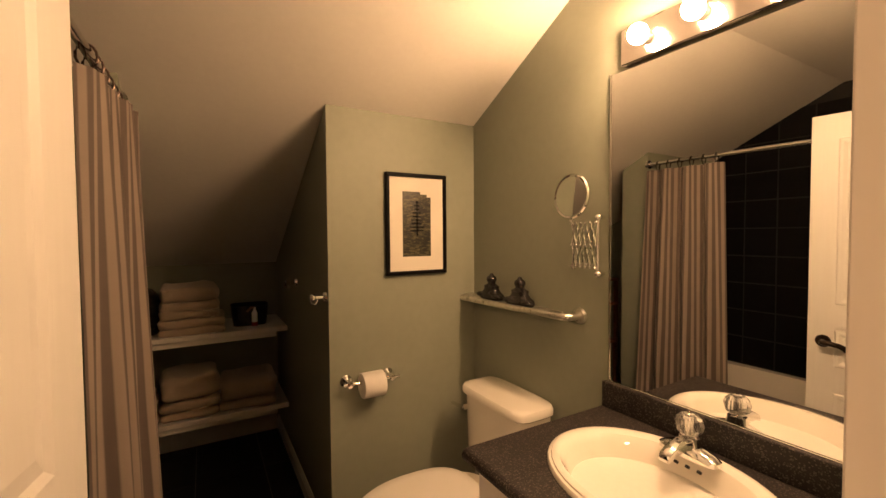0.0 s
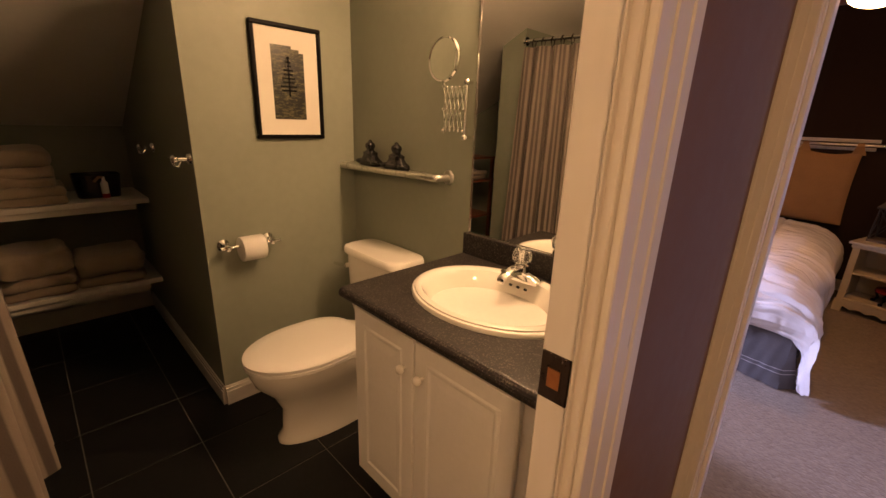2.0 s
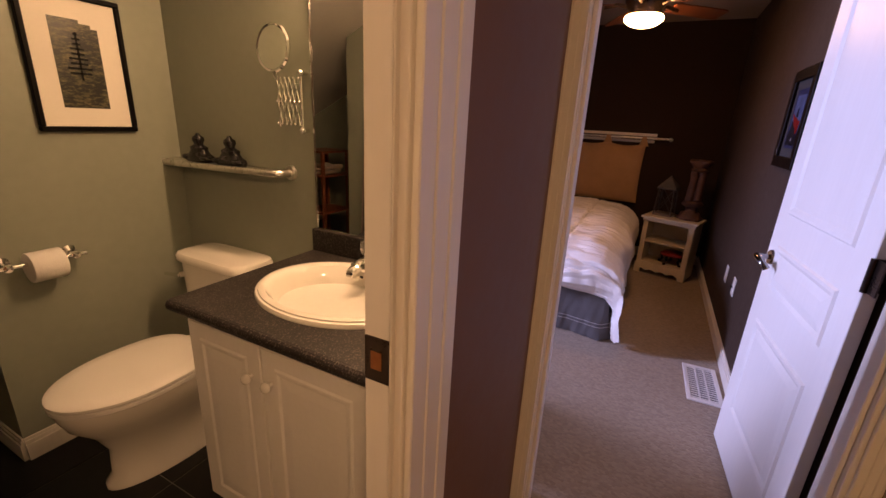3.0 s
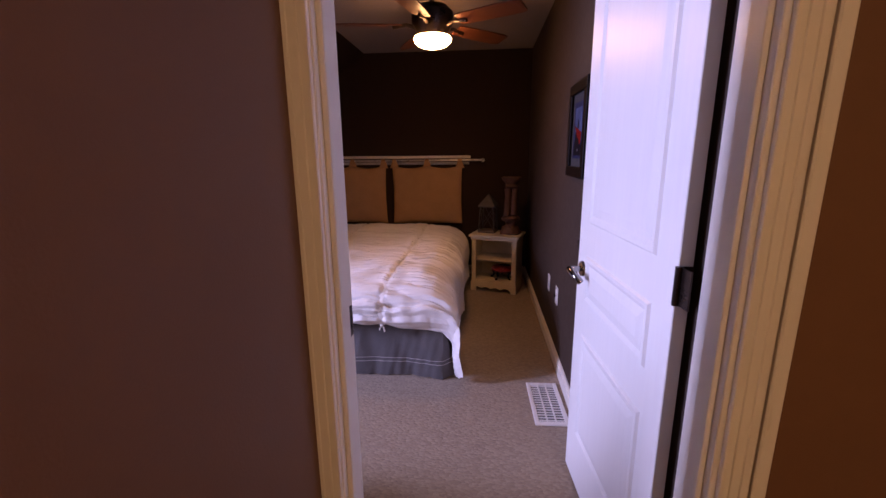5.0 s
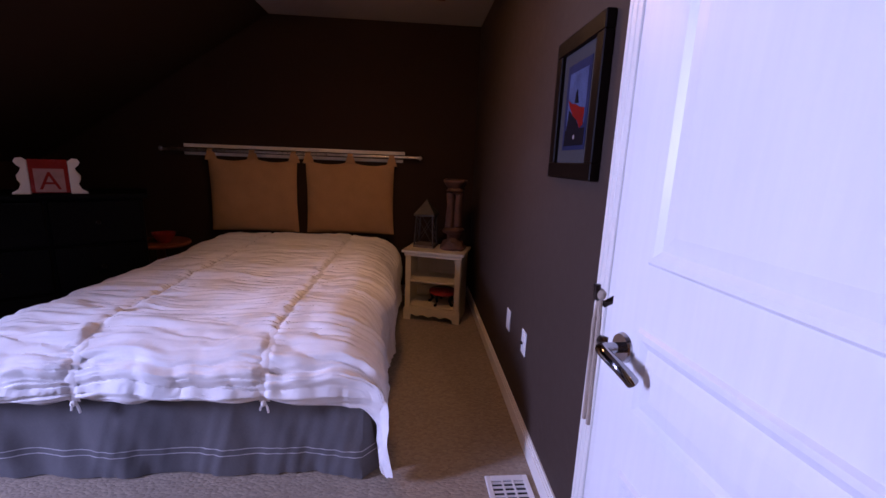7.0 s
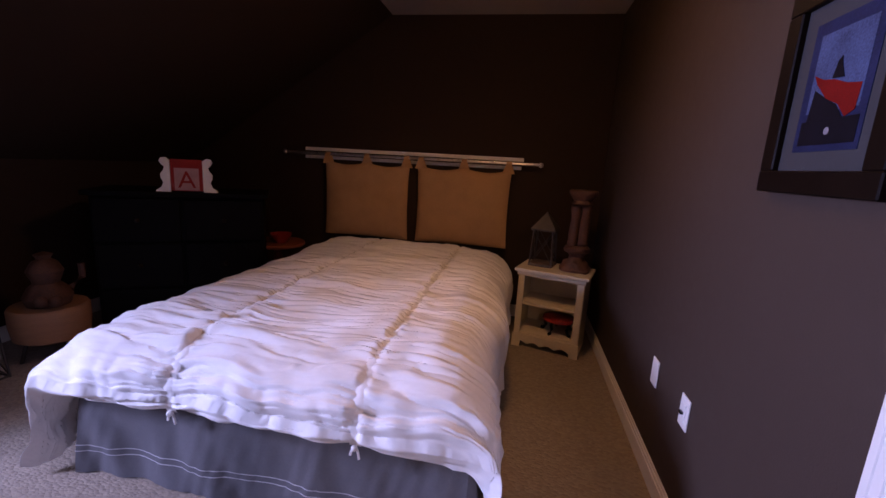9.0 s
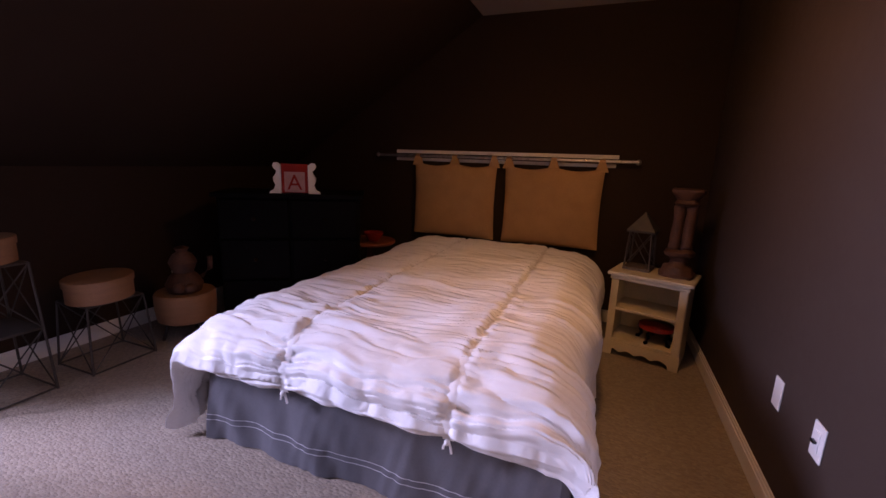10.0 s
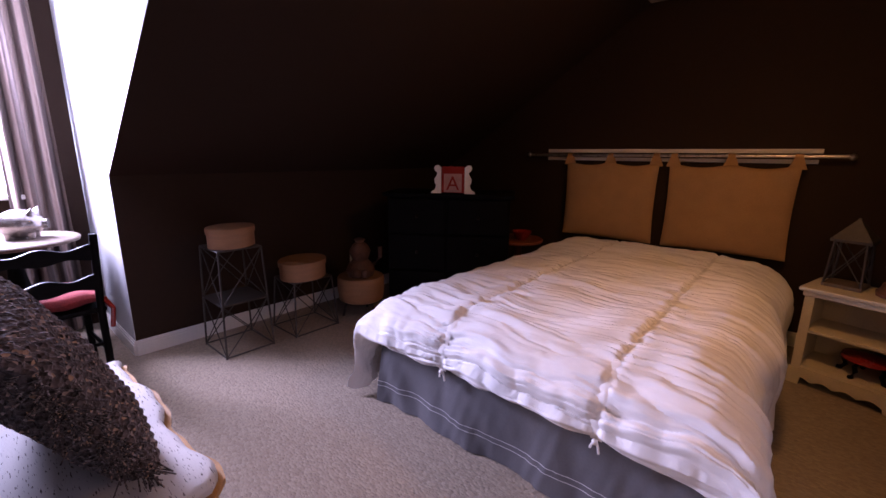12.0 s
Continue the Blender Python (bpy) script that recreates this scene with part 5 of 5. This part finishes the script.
# small round table with a red bowl beside the bed head
tb2 = thing("side_table", pose(7.30, 1.42, 0), "small dark wooden side table beside the bed", "side table")
part("top", lathe([(0.20, 0.54), (0.21, 0.55), (0.21, 0.565), (0.20, 0.572), (0.01, 0.572)], n=32), REDWOOD, tb2)
part("stem", lathe([(0.03, 0.03), (0.025, 0.2), (0.04, 0.35), (0.025, 0.54)]), REDWOOD, tb2, smooth=True)
part("foot", lathe([(0.14, 0), (0.14, 0.015), (0.05, 0.035), (0.03, 0.04)], n=28), REDWOOD, tb2)
bowl = part("red_bowl", lathe([(0.04, 0), (0.05, 0.01), (0.08, 0.06), (0.085, 0.075), (0.075, 0.07), (0.02, 0.02)], n=24), RED, smooth=True)
bowl.matrix_world = pose(7.25, 1.36, 0.572)
tagged(bowl, "small red lacquer bowl on the side table", "bowl")

# ---- iron stands and boxes along the knee wall ----
def iron_stand(x0, x1, y0, y1, h, shelf, label):
    t = thing("iron_plant_stand", pose((x0 + x1) / 2, (y0 + y1) / 2, 0), label, "plant stand", "iron stands by the knee wall")
    w, d = (x1 - x0) / 2, (y1 - y0) / 2
    k = 0.86
    r = 0.006
    for sx in (-1, 1):
        for sy in (-1, 1):
            part("post", tube([(sx * w, sy * d, 0), (sx * w * k, sy * d * k, h)], r, 6), METALGREY, t)
    levels = [0.008] + ([h * 0.5] if shelf else []) + [h]
    for z in levels:
        f = 1 - (1 - k) * z / h
        for a, c in (((-w, -d), (w, -d)), ((w, -d), (w, d)), ((w, d), (-w, d)), ((-w, d), (-w, -d))):
            part("rail", tube([(a[0] * f, a[1] * f, z), (c[0] * f, c[1] * f, z)], r * 0.85, 6), METALGREY, t)
    for z0, z1 in zip(levels, levels[1:]):
        f0, f1 = 1 - (1 - k) * z0 / h, 1 - (1 - k) * z1 / h
        for a, c in (((-w, -d), (w, -d)), ((w, -d), (w, d)), ((w, d), (-w, d)), ((-w, d), (-w, -d))):
            part("cross_bar", tube([(a[0] * f0, a[1] * f0, z0), (c[0] * f1, c[1] * f1, z1)], r * 0.6, 6), METALGREY, t)
            part("cross_bar", tube([(c[0] * f0, c[1] * f0, z0), (a[0] * f1, a[1] * f1, z1)], r * 0.6, 6), METALGREY, t)
    for z in levels[1:]:
        f = 1 - (1 - k) * z / h
        part("shelf_plate", bx(-w * f, w * f, -d * f, d * f, z, z + 0.006), METALGREY, t)
    return t


iron_stand(5.09, 5.40, 2.17, 2.50, 0.685, True, "tall grey iron stand with crossed bars")
iron_stand(5.55, 5.90, 2.14, 2.46, 0.385, False, "low grey iron stand with crossed bars")


def round_box(x, y, z, r, h, label):
    t = thing("bentwood_box", pose(x, y, z, 0, 0, 25), label, "box", "bentwood boxes")
    part("body", loft([oval(0, 0, zz, rr, rr * 0.86, 36) for rr, zz in ((r * 0.96, 0), (r * 0.96, h * 0.72))]), PALEWOOD, t, smooth=True)
    part("lid", loft([oval(0, 0, zz, rr, rr * 0.86, 36) for rr, zz in ((r, h * 0.70), (r * 1.005, h * 0.97), (r * 0.98, h), (r * 0.3, h + 0.002))]), PALEWOOD, t, smooth=True)
    return t


round_box(5.25, 2.32, 0.692, 0.155, 0.125, "round pale bentwood box on the tall stand")
round_box(5.72, 2.29, 0.392, 0.185, 0.130, "round pale bentwood box on the low stand")
pot = thing("wooden_barrel_stand", pose(6.16, 2.18, 0), "round reddish wooden tub on short iron legs", "tub")
part("body", lathe([(0.14, 0.12), (0.175, 0.14), (0.185, 0.22), (0.185, 0.31), (0.175, 0.325), (0.01, 0.325)], n=32), PALEWOOD, pot, "turned reddish wood body", True)
for k in range(3):
    a = 2.1 * k + 0.6
    part("leg", tube([(0.11 * math.cos(a), 0.11 * math.sin(a), 0.14), (0.15 * math.cos(a), 0.15 * math.sin(a), 0.0)], 0.01, 8), METALGREY, pot)
b = lathe([(0.10, 0), (0.115, 0.05), (0.09, 0.10), (0.06, 0.13), (0.075, 0.17), (0.085, 0.20), (0.06, 0.25), (0.03, 0.27), (0.045, 0.295), (0.01, 0.31)], n=20)
ball((-0.10, -0.08, 0.05), 0.035, bm=b), ball((-0.05, -0.12, 0.045), 0.035, bm=b)
tube([(0.09, -0.05, 0.08), (0.14, -0.08, 0.14), (0.14, -0.08, 0.22)], 0.018, 8, bm=b)
jug = part("ornament_jug", b, MARBLE, smooth=True)
jug.matrix_world = pose(6.16, 2.18, 0.325)
tagged(jug, "pale mottled ceramic jug ornament", "ornament")
po = thing("outlet_plate", pose(6.44, KY, 0.36, 0, 0, 180), "pale outlet plate on the knee wall", "wall plate")
part("plate", bx(-0.036, 0.036, 0, 0.006, -0.058, 0.058, 0.002), PLASTICW, po)

# ---- dormer corner: drapes, table, chair ----
stripes(DRAPE, 1.4, (0.10, 0.072, 0.062), (0.26, 0.19, 0.16))
dr = thing("window_drape", pose(0, 0, 0), "taupe striped drape beside the dormer window", "curtain")
c = part("cloth", hanging(4.36, 3.42, 4.62, 3.40, 2.28, 0.02, 3, 0.04, 0.12, 12), DRAPE, dr, smooth=True)
give_uv(c, 150, 26)
rd = thing("drape_rod", pose(0, 0, 0), "dark metal drape rod over the window", "curtain rod")
part("rod", cyl((3.42, 3.42, 2.30), (4.70, 3.41, 2.30), 0.012), BRONZE, rd)
part("bracket", cyl((4.66, 3.41, 2.30), (4.66, DY, 2.30), 0.008), BRONZE, rd)
tab = thing("round_table", pose(4.30, 3.05, 0), "round table with a worn wooden top", "table")
part("top", lathe([(0.30, 0.735), (0.315, 0.74), (0.318, 0.755), (0.31, 0.762), (0.01, 0.762)], n=48), GREYWOOD, tab)
part("stem", lathe([(0.05, 0.04), (0.035, 0.15), (0.06, 0.4), (0.035, 0.6), (0.09, 0.735)], n=20), BLACKWOOD, tab, smooth=True)
part("foot", lathe([(0.22, 0), (0.22, 0.02), (0.08, 0.045), (0.05, 0.05)], n=28), BLACKWOOD, tab)
pig = thing("piggy_bank", pose(4.36, 3.06, 0.762, 0, 0, -20), "shiny silver piggy bank on the table", "piggy bank")
part("body", ball((0, 0, 0.09), 0.092, 1.2, 1.0, 0.92, 32), GLAZE, pig, smooth=True)
part("snout", cyl((0.095, 0, 0.085), (0.125, 0, 0.085), 0.032, 0.03, 20), GLAZE, pig, smooth=True)
for s in (-1, 1):
    part("ear", cyl((0.06, s * 0.04, 0.145), (0.075, s * 0.055, 0.18), 0.024, 0.004, 12), GLAZE, pig, smooth=True)
    for x in (-0.05, 0.05):
        part("leg", cyl((x, s * 0.04, 0), (x, s * 0.04, 0.04), 0.017, 0.021), GLAZE, pig, smooth=True)
ch = thing("ladderback_chair", pose(4.35, 2.34, 0, 0, 0, 4), "black wooden ladder-back chair with a red cushion", "chair")
for s in (-1, 1):
    part("back_post", tube([(s * 0.205, 0, 0), (s * 0.205, 0.0, 0.45), (s * 0.215, -0.04, 0.86)], 0.018, 10), BLACKWOOD, ch, smooth=True)
    part("front_leg", tube([(s * 0.22, 0.40, 0), (s * 0.22, 0.40, 0.44)], 0.018, 10), BLACKWOOD, ch, smooth=True)
for zc in (0.76, 0.60):
    pts = [(-0.205 + 0.41 * i / 24, zc + 0.035 + 0.012 * math.cos(i / 24 * math.pi * 4)) for i in range(25)] + [(0.205 - 0.41 * i / 24, zc - 0.03 - 0.008 * math.cos(i / 24 * math.pi * 4)) for i in range(25)]
    part("ladder_slat", prism(pts, "y", -0.035, -0.015), BLACKWOOD, ch)
part("seat", bx(-0.23, 0.23, -0.01, 0.42, 0.43, 0.455, 0.008, 2), BLACKWOOD, ch)
for s in (-1, 1):
    part("stretcher", cyl((s * 0.21, 0, 0.2), (s * 0.22, 0.4, 0.2), 0.01), BLACKWOOD, ch)
part("stretcher", cyl((-0.21, 0, 0.25), (0.21, 0, 0.25), 0.01), BLACKWOOD, ch)


def soft(name, m, wx, wy, h, material, label, category, seed, rough=0.012, n=36, weave=0.0):
    """A filled cushion with soft corners and uneven faces, lying in the xy plane."""
    t = thing(name, m, label, category)
    b = bmesh.new()
    grid = {}
    for s in (-1, 1):
        for i in range(n + 1):
            for j in range(n + 1):
                u, v = 2 * i / n - 1, 2 * j / n - 1
                edge = i in (0, n) or j in (0, n)
                if edge and s == 1:
                    grid[s, i, j] = grid[-1, i, j]
                    continue
                fat = (max(0, (1 - u ** 4)) * max(0, (1 - v ** 4))) ** 0.55 * h / 2
                k = 1 - 0.05 * (1 - u * u) * abs(v) - 0.05 * (1 - v * v) * abs(u)
                w = rough * noise.noise(Vector((u * 2.4 + seed, v * 2.4, s * 3)))
                grid[s, i, j] = b.verts.new((u * wx / 2 * k, v * wy / 2 * k, s * fat + w))
    for s in (-1, 1):
        for i in range(n):
            for j in range(n):
                b.faces.new((grid[s, i, j], grid[s, i + 1, j], grid[s, i + 1, j + 1], grid[s, i, j + 1]))
    if weave:
        b.normal_update()
        for v in b.verts:
            row = math.floor(v.co.y / weave)
            k = abs(math.sin(math.pi * v.co.y / weave)) * abs(math.sin(math.pi * (v.co.x / weave / 1.7 + 0.5 * (row % 2))))
            v.co += v.normal * weave * 0.42 * k
    part("cover", b, material, t, smooth=True)
    return t


PLAID = mat("red_plaid", (0.24, 0.03, 0.03), 0.9, vary=0.6, scale=14, bump=0.3, bump_scale=200)
rc = soft("chair_cushion", Matrix.Translation((4.36, 2.54, 0.505)) @ pose(0, 0, 0, 0, 0, 4), 0.42, 0.40, 0.10, PLAID, "red and white seat cushion with ties", "cushion", 4)
for s in (-1, 1):
    part("tie", tube([(s * 0.2, -0.2, 0.0), (s * 0.225, -0.235, -0.06), (s * 0.21, -0.24, -0.16)], 0.012, 8), RED, rc, "red ribbon tie")

# ---- bench with a printed cover and a tweed pillow ----
def twig_mat():
    m = mat("cream_twig_print", (0.62, 0.58, 0.53), 0.85, vary=0, bump=0.2, bump_scale=200)
    n, l = m.node_tree.nodes, m.node_tree.links
    tc, mp, no, cr = n.new("ShaderNodeTexCoord"), n.new("ShaderNodeMapping"), n.new("ShaderNodeTexNoise"), n.new("ShaderNodeValToRGB")
    mp.inputs["Scale"].default_value = (55, 7, 20)
    mp.inputs["Rotation"].default_value = (0, 0, 0.6)
    no.inputs["Detail"].default_value = 2
    cr.color_ramp.elements[0].position, cr.color_ramp.elements[0].color = 0.33, (0.05, 0.03, 0.02, 1)
    cr.color_ramp.elements[1].position, cr.color_ramp.elements[1].color = 0.38, (0.62, 0.58, 0.54, 1)
    l.new(tc.outputs["Object"], mp.inputs[0]), l.new(mp.outputs[0], no.inputs[0]), l.new(no.outputs[0], cr.inputs[0]), l.new(cr.outputs[0], n["Principled BSDF"].inputs["Base Color"])
    return m


def tweed_mat():
    m = mat("brown_tweed", (0.08, 0.06, 0.055), 0.95, vary=0, spec=0.1, sheen=0.2)
    n, l = m.node_tree.nodes, m.node_tree.links
    tc, vo, cr, bp = n.new("ShaderNodeTexCoord"), n.new("ShaderNodeTexVoronoi"), n.new("ShaderNodeValToRGB"), n.new("ShaderNodeBump")
    mp = n.new("ShaderNodeMapping")
    mp.inputs["Scale"].default_value = (24, 34, 24)
    e = cr.color_ramp.elements
    e[0].position, e[0].color = 0.0, (0.012, 0.008, 0.006, 1)
    e[1].position, e[1].color = 1.0, (0.30, 0.27, 0.28, 1)
    k = cr.color_ramp.elements.new(0.88)
    k.color = (0.16, 0.125, 0.115, 1)
    k = cr.color_ramp.elements.new(0.9)
    k.color = (0.46, 0.29, 0.17, 1)
    bp.inputs["Strength"].default_value, bp.inputs["Distance"].default_value = 0.9, 0.006
    sep = n.new("ShaderNodeSeparateColor")
    l.new(tc.outputs["Object"], mp.inputs[0]), l.new(mp.outputs[0], vo.inputs[0])
    l.new(vo.outputs["Color"], sep.inputs[0]), l.new(sep.outputs[0], cr.inputs[0])
    l.new(cr.outputs[0], n["Principled BSDF"].inputs["Base Color"])
    l.new(vo.outputs["Distance"], bp.inputs["Height"]), l.new(bp.outputs[0], n["Principled BSDF"].inputs["Normal"])
    return m


TWIG, TWEED = twig_mat(), tweed_mat()
bn = thing("upholstered_bench", pose(4.225, 0.98, 0), "low bench with a cream printed seat cover", "bench")
b = bx(-0.165, 0.215, -0.42, 0.47, 0.20, 0.455, 0.03, 3)
part("base", b, TWIG, bn, smooth=True)


def live_edge(grow):
    """Outline of the seat cover, wavy along its open edge and rounded at the end."""
    pts = [(-0.168, 0.48), (-0.168, -0.43 - grow), (0.17, -0.432 - grow), (0.215, -0.425 - grow), (0.240 + grow, -0.395)]
    for k in range(1, 41):
        y = -0.395 + 0.875 * k / 40
        pts.append((0.232 + grow + 0.014 * math.sin(y * 13) + 0.005 * math.sin(y * 37 + 1), y))
    return pts


part("rim", prism(live_edge(0.018), "z", 0.452, 0.468), mat("ochre_rim", (0.42, 0.22, 0.07), 0.7, vary=0.3, scale=20), bn, "ochre wavy rim")
b = loft([[(x, y, z) for x, y in live_edge(g)] for g, z in ((0.0, 0.468), (0.002, 0.485), (-0.006, 0.496), (-0.02, 0.50))])
part("seat_pad", b, TWIG, bn, smooth=True)
for sx in (-0.13, 0.18):
    for sy in (-0.38, 0.43):
        part("leg", cyl((sx, sy, 0), (sx, sy, 0.20), 0.016, 0.022), BLACKWOOD, bn)
pl = soft("tweed_pillow", Matrix.Translation((4.215, 1.0, 0.725)) @ pose(0, 0, 0, 0, 0, 4) @ pose(0, 0, 0, 0, 64, 0) @ pose(0, 0, 0, 0, 0, 8), 0.52, 0.72, 0.19, TWEED, "brown woven tweed pillow with a fringe", "pillow", 7, 0.02, 150, 0.017)
rnd = random.Random(5)
b = bmesh.new()
for i in range(420):
    v = rnd.uniform(-0.31, 0.31)
    side = rnd.choice((0, 1, 2))
    if side == 0:
        o, d = Vector((0.275, v * 1.15, rnd.uniform(-0.02, 0.02))), Vector((1, rnd.uniform(-0.6, 0.6), rnd.uniform(-0.5, 0.7)))
    else:
        sgn = 1 if side == 1 else -1
        o, d = Vector((rnd.uniform(-0.22, 0.22), sgn * 0.36, rnd.uniform(-0.02, 0.02))), Vector((rnd.uniform(-0.6, 0.6), sgn, rnd.uniform(-0.6, 0.6)))
    d.normalize()
    L = rnd.uniform(0.04, 0.10)
    tube([o, o + d * L * 0.5 + Vector((0, 0, rnd.uniform(-0.01, 0.01))), o + d * L], 0.0018, 4, bm=b)
tagged(part("fringe", b, TWEED, pl), "frayed brown fringe", kind="stuff")

# ---- bathroom floor tiles ----
tm = None
for i in range(7):
    for j in range(10):
        x0, y0 = 1.50 + 0.3735 * i, -0.27 + 0.3915 * j
        x1, y1 = x0 + 0.3735, y0 + 0.3915
        xa, ya, xb, yb = max(x0, 1.602), max(y0, HY + 0.046), min(x1, WX), min(y1, 3.0)
        if xb - xa < 0.03 or yb - ya < 0.03 or (xa > 3.05 and ya > 1.5):
            continue
        whole = abs(xb - xa - 0.3735) < 1e-3 and abs(yb - ya - 0.3915) < 1e-3
        if whole and tm is not None:
            o = new("tile", tm)
            o.parent = bath_floor
        else:
            o = part("tile", bx(0.002, xb - xa - 0.002, 0.002, yb - ya - 0.002, 0, 0.004, 0.0012), TILE, bath_floor)
            if whole:
                tm = o.data
        o.matrix_world = pose(xa, ya, -0.004)
